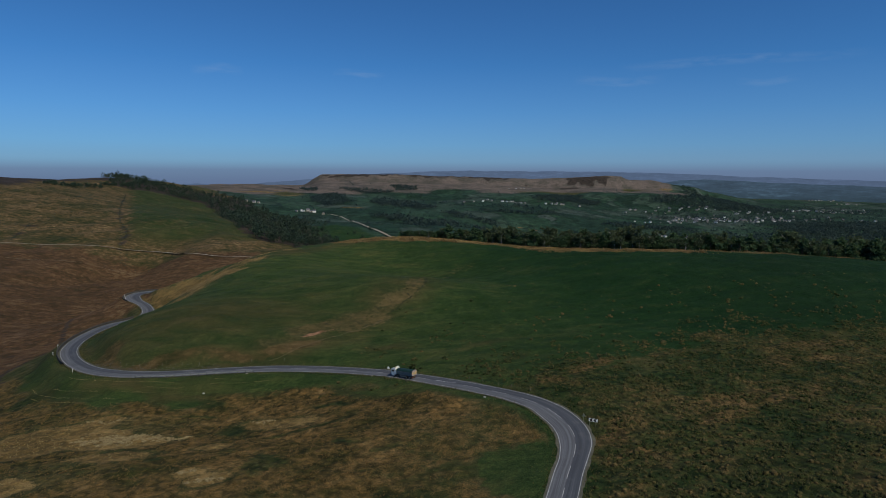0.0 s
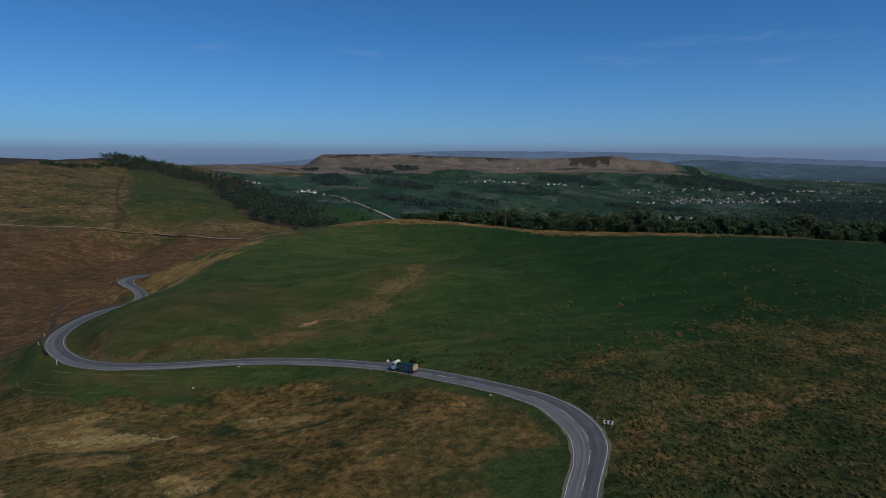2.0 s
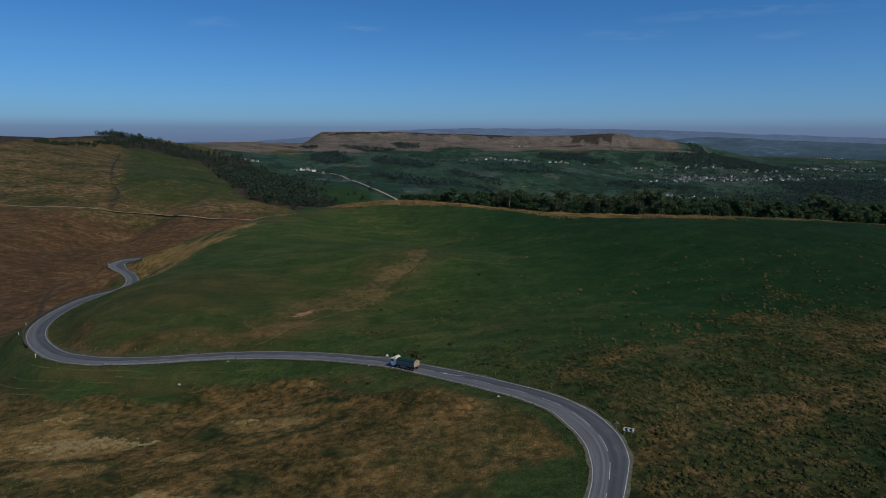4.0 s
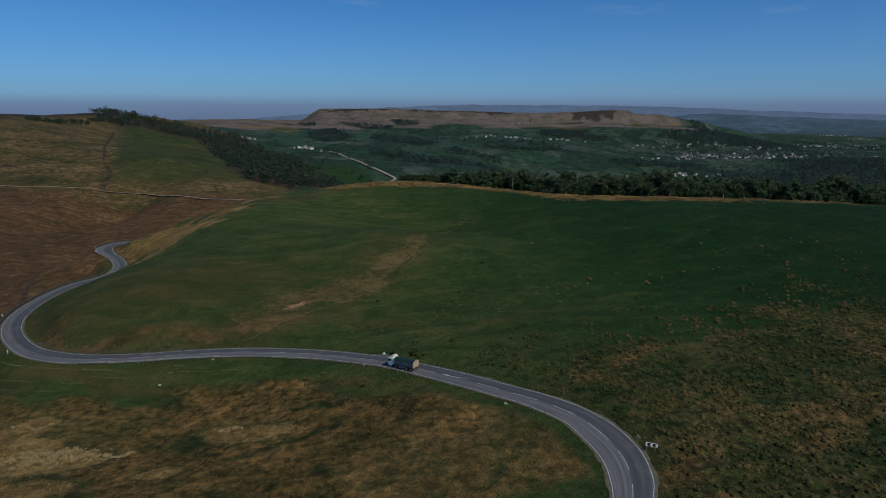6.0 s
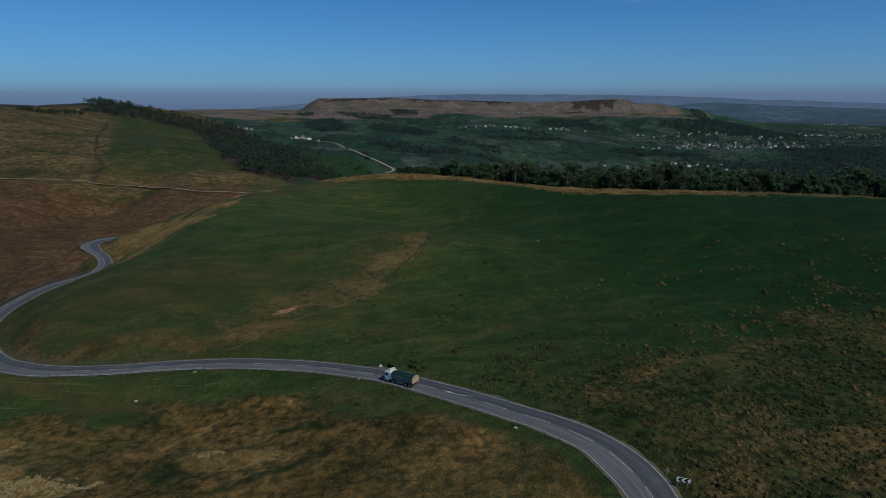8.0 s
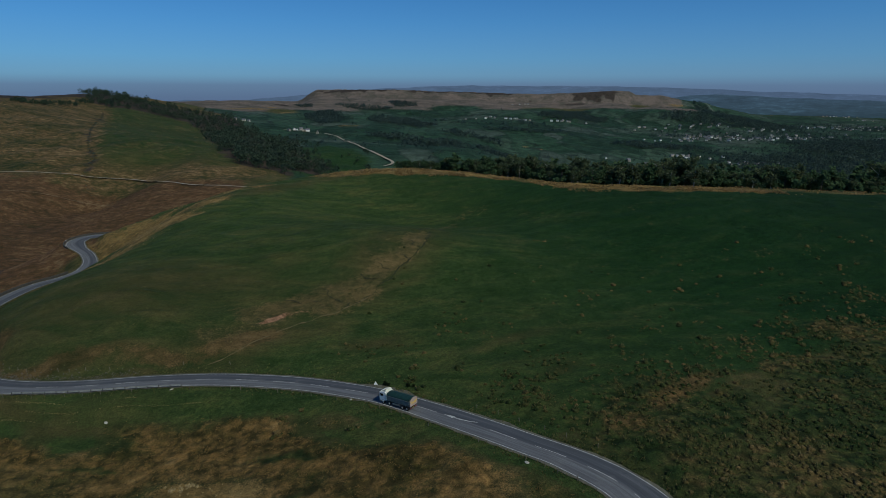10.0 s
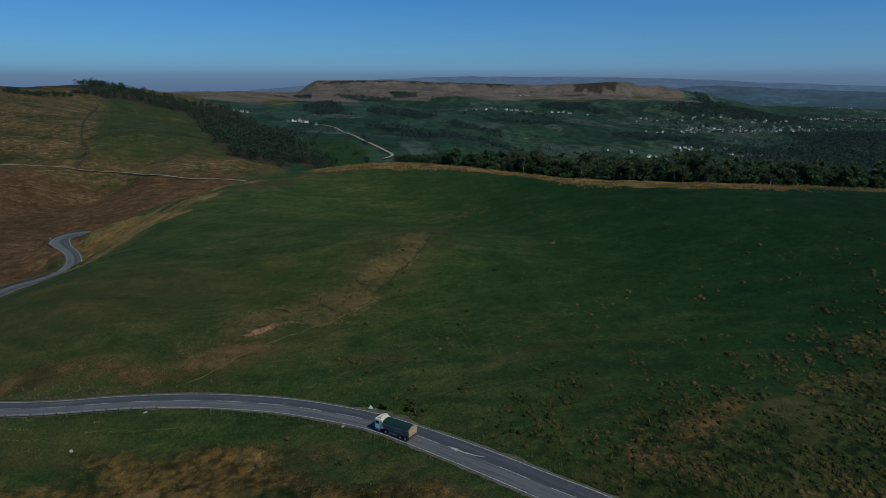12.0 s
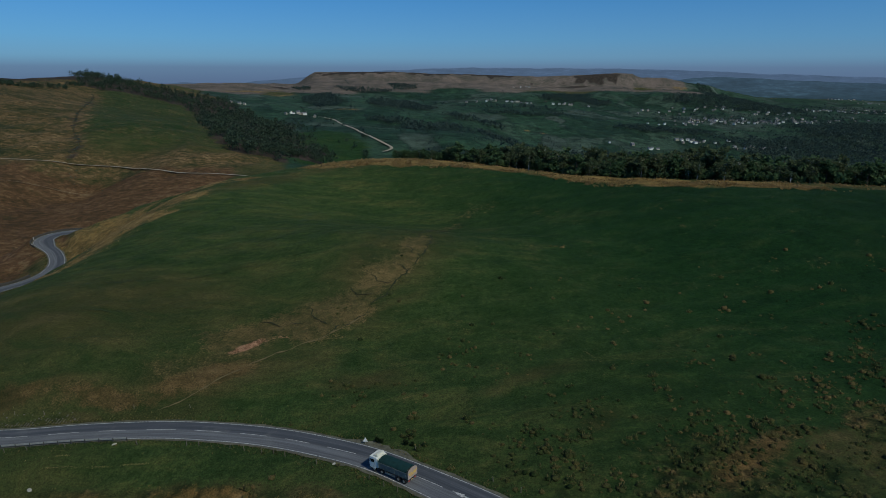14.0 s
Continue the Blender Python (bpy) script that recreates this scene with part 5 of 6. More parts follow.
def make_lorry(m):
    t = thing("tipper_lorry", m @ Matrix.Scale(0.85, 4), "white-cabbed tipper lorry with a dark green body and sheeted load", "lorry")
    bm = bmesh.new()
    for side in (-1, 1):
        box((8.4, 0.10, 0.30), (-0.3, side * 0.42, 0.92), 0.01, bm)
    for x in (-4.2, -3.0, -1.6, 0.0, 1.6, 3.4):
        box((0.12, 0.86, 0.2), (x, 0, 0.92), 0, bm)
    part("chassis", bm, CHASSIS, t)
    # cab: side outline pushed across
    outline = [(2.62, 0.95), (4.62, 0.75), (4.70, 1.55), (4.52, 2.65), (4.28, 2.98), (2.62, 2.98)]
    bm = slab(outline, 2.42, Matrix())
    bmesh.ops.bevel(bm, geom=bm.edges[:], offset=0.07, segments=2, affect="EDGES")
    part("cab", bm, WHITE, t, "white painted cab")
    tilt = math.atan2(0.18, 1.1)
    part("windscreen", box((0.05, 2.1, 0.86), (4.615, 0, 2.12), 0.015, None, Matrix.Rotation(-tilt, 4, "Y")), GLASS, t)
    part("grille", box((0.06, 1.7, 0.52), (4.69, 0, 1.22), 0.02), BLACK, t)
    part("front_bumper", box((0.35, 2.44, 0.42), (4.55, 0, 0.62), 0.06), BODYGREY, t)
    part("sun_visor", box((0.30, 2.2, 0.10), (4.52, 0, 2.78), 0.03, None, Matrix.Rotation(0.4, 4, "Y")), CREAM, t)
    for side in (-1, 1):
        part("side_window", box((0.95, 0.04, 0.66), (3.80, side * 1.215, 2.22), 0.015), GLASS, t)
        door = part("cab_door", box((1.18, 0.03, 1.95), (3.74, side * 1.212, 1.68), 0.012), WHITE, t)
        part("door_handle", box((0.16, 0.03, 0.04), (3.28, side * 1.24, 1.66), 0.008), BLACK, door)
        part("mirror", box((0.12, 0.20, 0.42), (4.45, side * 1.42, 2.15), 0.03), BLACK, t)
        part("headlight", box((0.06, 0.36, 0.20), (4.735, side * 0.92, 0.72), 0.02), STEEL, t, "clear headlight")
        part("mudguard", box((1.25, 0.30, 0.08), (3.55, side * 1.08, 1.08), 0.03), CHASSIS, t)
        part("rear_mudguard", box((2.6, 0.45, 0.06), (-2.98, side * 1.02, 1.10), 0.02), CHASSIS, t)
        part("side_guard", box((2.3, 0.04, 0.42), (-0.35, side * 1.20, 0.72), 0.01), BODYGREY, t)
        for x in (3.55, 1.72):
            wheel(t, x, side, 0.34)
        for x in (-2.30, -3.66):
            wheel(t, x, side, 0.56)
    part("fuel_tank", box((1.1, 0.55, 0.55), (0.55, -0.95, 0.75), 0.08), STEEL, t)
    # roof deflector, cream, curved
    bm = slab([(2.66, 2.98), (4.05, 2.98), (3.75, 3.22), (3.2, 3.42), (2.66, 3.46)], 1.9, Matrix())
    bmesh.ops.bevel(bm, geom=bm.edges[:], offset=0.06, segments=2, affect="EDGES")
    part("roof_deflector", bm, CREAM, t, "cream roof deflector")
    part("beacon", rod((2.95, 0.7, 3.2), (2.95, 0.7, 3.52), 0.08, 0.07, 10), YELLOW, t, "amber beacon")
    # body: sides lean out, floor and headboard
    bm = bmesh.new()
    ring = [(-1.16, 1.12), (-1.25, 2.30), (-1.19, 2.32), (-1.08, 1.22), (1.08, 1.22), (1.19, 2.32), (1.25, 2.30), (1.16, 1.12)]
    a, b = [bm.verts.new((-4.42, y, z)) for y, z in ring], [bm.verts.new((2.30, y, z)) for y, z in ring]
    for i in range(8):
        bm.faces.new((a[i], a[(i + 1) % 8], b[(i + 1) % 8], b[i]))
    bmesh.ops.recalc_face_normals(bm, faces=bm.faces)
    body = part("tipper_body", bm, BODYGREY, t, "dusty grey-green steel body side")
    for side in (-1, 1):
        part("top_rail", box((6.75, 0.12, 0.10), (-1.06, side * 1.25, 2.32), 0.02), BODYGREY, body)
        for x in np.linspace(-4.2, 2.1, 8):
            part("side_rib", box((0.09, 0.06, 1.12), (x, side * 1.235, 1.72), 0.01, None, Matrix.Rotation(-side * 0.075, 4, "X")), BODYGREY, body)
    # tarpaulin: barrel with slight sag between hoops
    bm, n, rows = bmesh.new(), 15, 25
    grid = []
    for i in range(rows):
        x = -4.40 + 6.68 * i / (rows - 1)
        sag = 0.05 * (1 - abs(math.sin(math.pi * i / 4)))
        grid.append([bm.verts.new((x, 1.27 * math.cos(math.pi * j / (n - 1)), 2.26 + (0.78 - sag) * math.sin(math.pi * j / (n - 1)) ** 0.8)) for j in range(n)])
    for i in range(rows - 1):
        for j in range(n - 1):
            bm.faces.new((grid[i][j], grid[i][j + 1], grid[i + 1][j + 1], grid[i + 1][j])).smooth = True
    part("tarpaulin", bm, TARP, t, "dark green load sheet over hoops")
    arch = [(-1.25, 1.12)] + [(-1.30 * math.cos(math.pi * j / 14), 2.24 + 0.88 * math.sin(math.pi * j / 14) ** 0.8) for j in range(15)] + [(1.25, 1.12)]
    side_on = Matrix.Rotation(radians(90), 4, "Z")
    part("headboard", slab(arch, 0.08, Matrix.Translation((2.38, 0, 0.06)) @ side_on), CREAM, t, "cream headboard")
    tail = part("tailboard", slab(arch, 0.10, Matrix.Translation((-4.52, 0, 0.0)) @ Matrix.Rotation(-0.10, 4, "Y") @ side_on), TAIL, t, "dusty pink rounded tailboard")
    for i in range(6):
        lean = 1 if i < 3 else -1
        y = -0.85 + 0.34 * i
        part("chevron_stripe", box((0.03, 0.17, 0.85), (-4.785, y, 1.98), 0, None, Matrix.Rotation(-0.10, 4, "Y") @ Matrix.Rotation(lean * 0.6, 4, "X")), YELLOW, tail, "yellow reflective stripe")
    part("tail_latch", box((0.08, 0.9, 0.08), (-4.60, 0, 1.30), 0.01), CHASSIS, tail)
    part("rear_bumper", box((0.10, 2.3, 0.16), (-4.45, 0, 0.62), 0.02), CHASSIS, t)
    for side in (-1, 1):
        part("tail_lamp", box((0.06, 0.42, 0.13), (-4.51, side * 0.88, 0.64), 0.015), RED, t, "red tail lamp")
    part("number_plate", box((0.02, 0.52, 0.11), (-4.515, 0, 0.64), 0.0), YELLOW, t, "plain yellow plate")
    return t


def on_lane(x, y, off, reach=0.0):
    """A place beside the lane nearest to x, y, and the way's heading there in degrees."""
    i = int(np.argmin(np.hypot(LANE[:, 0] - x, LANE[:, 1] - y)))
    i = int(np.searchsorted(LANE_AT, LANE_AT[i] + reach))
    p = LANE[i, :2] + LANE_LEFT[i] * off
    return Vector((p[0], p[1], LANE[i, 2])), math.degrees(math.atan2(LANE_DIR[i, 1], LANE_DIR[i, 0]))


rear, _ = on_lane(-1.2, 169.9, 1.45)
fore, _ = on_lane(-1.2, 169.9, 1.45, 7.9)
mid, run = (rear + fore) / 2, fore - rear
make_lorry(pose(mid.x, mid.y, mid.z + 0.07, 0, -math.degrees(math.atan2(run.z, run.xy.length)), math.degrees(math.atan2(run.y, run.x))))

# ---- signs, posts, stones ----


def facing(x, y, turn, lift=0.0):
    return pose(x, y, land_at(x, y) + lift, 0, 0, turn)


def chevron_sign():
    t = thing("chevron_sign", facing(38.8, 130.8, -14) @ Matrix.Rotation(radians(5), 4, "Y"), "black and white chevron board on two posts outside a bend", "road sign")
    for x in (-0.7, 0.7):
        part("post", rod((x, 0.06, -0.3), (x, 0.06, 1.75), 0.045, 0.045, 8), SIGNBACK, t)
    board = part("board", box((2.0, 0.03, 0.78), (0, 0, 1.40), 0.012), WHITE, t, "white bordered board")
    for x in (-0.42, 0.46):
        shape = [(x - 0.46, 1.40), (x - 0.10, 1.06), (x + 0.42, 1.06), (x + 0.06, 1.40), (x + 0.42, 1.74), (x - 0.10, 1.74)]
        bm = bmesh.new()
        vs = [bm.verts.new((a, -0.021, b)) for a, b in shape]
        bm.faces.new((vs[0], vs[1], vs[2], vs[3]))
        bm.faces.new((vs[0], vs[3], vs[4], vs[5]))
        bmesh.ops.recalc_face_normals(bm, faces=bm.faces)
        part("chevron", bm, SIGNBLACK, board, "black arrow chevron")


def triangle_sign(x, y, turn, high, side, label, back):
    t = thing("triangle_sign", facing(x, y, turn), label, "road sign")
    part("post", rod((0, 0.05, -0.3), (0, 0.05, high + side * 0.6), 0.038, 0.038, 8), SIGNBACK, t)
    tri = lambda s: [(-s / 2, high), (s / 2, high), (0, high + s * 0.87)]
    plate = part("plate", slab(tri(side), 0.03, Matrix()), SIGNBACK if back else WHITE, t, "grey plate back" if back else "white plate")
    if not back:
        s = side * 0.86
        part("face", slab([(-s / 2, high + side * 0.045), (s / 2, high + side * 0.045), (0, high + side * 0.045 + s * 0.87)], 0.012, Matrix.Translation((0, -0.018, 0))), WHITE, plate, "white face")


def marker_post(x, y, off, reach, label):
    p, turn = on_lane(x, y, off, reach)
    t = thing("marker_post", pose(p.x, p.y, land_at(p.x, p.y), 0, 0, turn - 90), label, "marker post", "bend marker posts")
    part("post", box((0.12, 0.09, 1.1), (0, 0, 0.45), 0.02), WHITE, t)
    part("reflector_board", box((0.26, 0.04, 0.34), (0, -0.06, 1.0), 0.02), WHITE, t, "white board")


def fence_post_template():
    t = thing("fence_post", pose(0, 0, 0), "weathered grey wooden fence post beside the road", "fence post", "roadside fence posts")
    bm = rod((0, 0, -0.4), (0.03, 0.01, 0.85), 0.07, 0.058, 8)
    bmesh.ops.bevel(bm, geom=bm.edges[:], offset=0.012, segments=1, affect="EDGES")
    part("stake", bm, WOOD, t)
    part("staple", box((0.02, 0.16, 0.03), (0.02, 0, 0.72), 0), STEEL, t)
    return t


def fences():
    rng = np.random.RandomState(15)
    k = fence_post_template()
    for a, b, off, gap in (((-116, 205), (-46, 189), -6.6, 3.3), ((-58, 190), (26, 146), 4.4, 3.0), ((-96, 192), (-60, 190), 4.6, 3.4), ((-8, 175.4), (28, 143), -5.4, 5.0)):
        i, j = sorted(int(np.argmin(np.hypot(LANE[:, 0] - p[0], LANE[:, 1] - p[1]))) for p in (a, b))
        for s in np.arange(LANE_AT[i], LANE_AT[j], gap):
            if rng.rand() < 0.3:
                continue
            n = int(np.searchsorted(LANE_AT, s + rng.normal(0, 0.25)))
            p = LANE[n, :2] + LANE_LEFT[n] * (off + rng.normal(0, 0.12))
            copy_thing(k, pose(p[0], p[1], land_at(*p), rng.normal(0, 4), rng.normal(0, 4), rng.uniform(0, 360)))
    for o in (*k.children_recursive, k):
        bpy.data.objects.remove(o)


def boulder(x, y, size, seed, label):
    rng = np.random.RandomState(seed)
    bm = bmesh.new()
    bmesh.ops.create_icosphere(bm, subdivisions=3, radius=1)
    grow = rng.uniform(0.65, 1.2, 3) * size
    for v in bm.verts:
        k = 1 + 0.28 * noise.noise(v.co * 1.3 + Vector((seed, 0, 0))) + 0.10 * noise.noise(v.co * 3.5 + Vector((0, seed, 0)))
        v.co = Vector((v.co.x * grow[0] * 1.2, v.co.y * grow[1], v.co.z * size * 0.45)) * k
    me = bpy.data.meshes.new("boulder")
    bm.to_mesh(me)
    bm.free()
    me.materials.append(STONE)
    ob = new("boulder", me)
    ob.matrix_world = pose(x, y, land_at(x, y) + size * 0.22, 0, 0, rng.uniform(0, 360))
    tagged(ob, label, "stone", "pale moorland stones")


def shrub(x, y, high, seed):
    rng = np.random.RandomState(seed)
    t = thing("gorse_bush", facing(x, y, rng.uniform(0, 360)), "small dark green gorse bush beside the road", "bush", "roadside bushes")
    bm = bmesh.new()
    tips = []
    for _ in range(9):
        a, r = rng.uniform(0, 6.28), rng.uniform(0.05, 0.42) * high
        tips.append((math.cos(a) * r, math.sin(a) * r, high * rng.uniform(0.45, 0.95)))
        rod((0, 0, -0.1), tips[-1], 0.03, 0.01, 5, bm, False)
    part("stems", bm, BARK, t)
    c = np.array([[p[0] * s, p[1] * s, p[2] * s] for p in tips for s in (0.45, 0.75, 1.0)])
    v, f = leaf_cloud(rng, c, np.full(len(c), 0.2 * high), 22, 0.10)
    new("foliage", mesh_of("foliage", v, f, GORSE)).parent = t


def dry_wall(a, b, off, high):
    """A rough low wall that follows the road's edge."""
    i, j = (int(np.argmin(np.hypot(LANE[:, 0] - p[0], LANE[:, 1] - p[1]))) for p in (a, b))
    rng = np.random.RandomState(i)
    n = j - i
    line = LANE[i:j, :2] + LANE_LEFT[i:j] * (LANE_HALF[i:j, None] + off)
    side = LANE_LEFT[i:j]
    z = LANE[i:j, 2]
    rows = []
    for across, up in ((-0.28, -1.2), (-0.26, 0.0), (-0.22, high * 0.9), (-0.1, high), (0.1, high), (0.22, high * 0.9), (0.28, -1.6)):
        jig = rng.normal(0, 0.035, (n, 1))
        rows.append(np.concatenate([line + side * (across + jig), (z + up + rng.normal(0, 0.07 if up > 0.3 else 0.0, n))[:, None]], 1))
    v = np.concatenate(rows)
    k = np.arange(n * len(rows)).reshape(len(rows), n)
    f = np.stack([k[:-1, :-1], k[:-1, 1:], k[1:, 1:], k[1:, :-1]], -1).reshape(-1, 4)
    tagged(new("dry_stone_wall", mesh_of("dry_stone_wall", v, f, DRYSTONE)), "low dark dry stone wall along the outer road edge", "wall")


def crash_barrier(a, b, off):
    """A steel beam on short posts along the road's outer edge."""
    i, j = (int(np.argmin(np.hypot(LANE[:, 0] - p[0], LANE[:, 1] - p[1]))) for p in (a, b))
    k = (i + j) // 2
    t = thing("crash_barrier", Matrix.Translation((LANE[k, 0], LANE[k, 1], LANE[k, 2])), "grey weathered crash barrier along the outer road edge", "barrier")
    n = np.arange(i, j, 3)
    line = LANE[n, :2] + LANE_LEFT[n] * (LANE_HALF[n, None] + off)
    rows = []
    for across, up in ((0.00, 0.40), (-0.05, 0.46), (0.02, 0.55), (-0.05, 0.64), (0.00, 0.70), (0.06, 0.70), (0.06, 0.40)):
        rows.append(np.concatenate([line + LANE_LEFT[n] * across, (LANE[n, 2] + up)[:, None]], 1) - LANE[k])
    v = np.concatenate(rows)
    q = np.arange(len(v)).reshape(len(rows), len(n))
    q = np.concatenate([q, q[:1]])
    f = np.stack([q[:-1, :-1], q[:-1, 1:], q[1:, 1:], q[1:, :-1]], -1).reshape(-1, 4)
    new("beam", mesh_of("beam", v, f, BARRIER, False)).parent = t
    for m in np.arange(i, j, 4):
        p = LANE[m, :2] + LANE_LEFT[m] * (LANE_HALF[m] + off + 0.13)
        post = part("post", box((0.14, 0.12, 1.5), (0, 0, 0), 0.01), BARRIERPOST, t)
        post.location = (p[0] - LANE[k, 0], p[1] - LANE[k, 1], 0.02 + LANE[m, 2] - LANE[k, 2])


crash_barrier((-53, 190), (-90, 191), 0.45)
dry_wall((-123, 212), (-149.5, 318), 0.8, 1.0)
dry_wall((-171, 359), (-155, 383), 1.0, 0.8)
chevron_sign()
triangle_sign(37.4, 133.2, 150, 1.25, 0.9, "grey-backed triangular warning sign facing the downhill traffic", True)
triangle_sign(-10.4, 180.7, -6, 0.55, 0.95, "small white triangular road sign on the grass verge", False)
marker_post(-134, 228, 5.0, 0, "white marker post outside the hairpin bend")
marker_post(-140, 240, 4.8, 0, "white marker post outside the hairpin bend")
marker_post(-113, 202, 4.4, 0, "white marker post outside the hairpin bend")
marker_post(-173, 361, 4.8, 0, "white marker post outside the far bend")
marker_post(-177, 368, 4.8, 0, "white marker post outside the far bend")
fences()
for n, (x, y, size) in enumerate(((-65.9, 178.4, 0.42), (-15, 175.6, 0.28), (-55, 185.6, 0.3), (16, 148.2, 0.3))):
    boulder(x, y, size, 50 + n, "pale limestone boulder lying in rough grass")
for n, (x, y, h) in enumerate(((-8.5, 181.0, 0.9), (-7.7, 180.6, 0.7), (-3.4, 179.4, 0.8), (-2.5, 178.9, 0.6))):
    shrub(x, y, h, 70 + n)

# ---- rough growth ----


def tuft_stuff(name, x, y, size, blades, lean, material, label, seed, wide=0.22, low=0.15, thick=0.11):
    """Many tufts in one object: blades that fan out from each root."""
    rng = np.random.RandomState(seed)
    n = len(x)
    z = land(x, y)
    k = np.repeat(np.arange(n), blades)
    m = n * blades
    a = rng.uniform(0, 2 * math.pi, m)
    h = size[k] * rng.uniform(0.6, 1.15, m)
    out = h * lean * rng.uniform(low, 1.0, m)
    root = np.stack([x[k] + np.cos(a) * size[k] * wide * rng.rand(m), y[k] + np.sin(a) * size[k] * wide * rng.rand(m), z[k] - 0.05], 1)
    tip = root + np.stack([np.cos(a) * out, np.sin(a) * out, np.sqrt(np.clip(h * h - out * out, 0.01, None))], 1)
    knee = root * 0.45 + tip * 0.55 + np.stack([0 * h, 0 * h, 0.16 * h], 1)
    w = (np.stack([-np.sin(a), np.cos(a), 0 * a], 1)) * (thick * size[k] * rng.uniform(0.6, 1.4, m))[:, None]
    v = np.stack([root - w * 0.6, root + w * 0.6, knee + w * 0.8, knee - w * 0.8, tip], 1).reshape(-1, 3)
    j = np.arange(m)[:, None] * 5
    me = mesh_of(name, v, [j + np.array([[0, 1, 2, 3]]), j + np.array([[3, 2, 4]])], material)
    give(me, "tip", np.tile([0, 0, 0.6, 0.6, 1.0], m))
    return tagged(new(name, me), label, "vegetation", kind="stuff")


def mound_stuff(name, x, y, size, high, material, label, seed, sides=7):
    """Many rounded tussocks in one object, each an uneven low dome."""
    rng = np.random.RandomState(seed)
    n = len(x)
    turn = np.arange(sides) * 2 * math.pi / sides
    v = []
    for r, h in ((1.0, -0.25), (1.02, 0.35), (0.66, 0.82)):
        a = turn[None] + rng.uniform(0, 0.8, (n, 1)) + rng.normal(0, 0.16, (n, sides))
        k = size[:, None] * r * rng.uniform(0.72, 1.22, (n, sides))
        v.append(np.stack([x[:, None] + np.cos(a) * k, y[:, None] + np.sin(a) * k * 0.9, high[:, None] * h * rng.uniform(0.75, 1.2, (n, sides))], -1))
    top = np.stack([x + rng.normal(0, 0.1, n) * size, y + rng.normal(0, 0.1, n) * size, high * rng.uniform(0.9, 1.15, n)], -1)[:, None]
    v = np.concatenate([*v, top], 1)
    v[..., 2] += land(x, y)[:, None]
    i = np.arange(sides)
    j = (i + 1) % sides
    base = np.arange(n)[:, None, None] * (3 * sides + 1)
    quads = np.concatenate([np.stack([i + o, j + o, j + o + sides, i + o + sides], 1) for o in (0, sides)])
    tris = np.stack([i + 2 * sides, j + 2 * sides, np.full(sides, 3 * sides)], 1)
    me = mesh_of(name, v.reshape(-1, 3), [(base + quads[None]).reshape(-1, 4), (base + tris[None]).reshape(-1, 3)], material, True)
    return tagged(new(name, me), label, "vegetation", kind="stuff")


def stones(x, y, size):
    """Loose stones as one object: small uneven blocks."""
    rng = np.random.RandomState(33)
    n = len(x)
    c = np.array([(a, b, h) for h in (-1, 1) for a, b in ((-1, -1), (1, -1), (1, 1), (-1, 1))], float)
    v = c[None] * size[:, None, None] * rng.uniform(0.55, 1.1, (n, 8, 3)) * np.array([0.6, 0.6, 0.4])
    a = rng.uniform(0, 6.28, n)
    v = np.stack([v[..., 0] * np.cos(a)[:, None] - v[..., 1] * np.sin(a)[:, None], v[..., 0] * np.sin(a)[:, None] + v[..., 1] * np.cos(a)[:, None], v[..., 2]], -1)
    v = v + np.stack([x, y, land(x, y) + size * 0.25], 1)[:, None]
    q = np.array([(3, 2, 1, 0), (4, 5, 6, 7), (0, 1, 5, 4), (1, 2, 6, 5), (2, 3, 7, 6), (3, 0, 4, 7)])
    f = (np.arange(n)[:, None, None] * 8 + q[None]).reshape(-1, 4)
    tagged(new("roadside_rubble", mesh_of("roadside_rubble", v.reshape(-1, 3), f, RUBBLE)), "small grey stones and rubble at the bank's foot", "rubble", kind="stuff")


def clear_of_road(x, y, gap):
    off, at = to_lane(x, y)
    return np.abs(off) > LANE_HALF[at] + gap


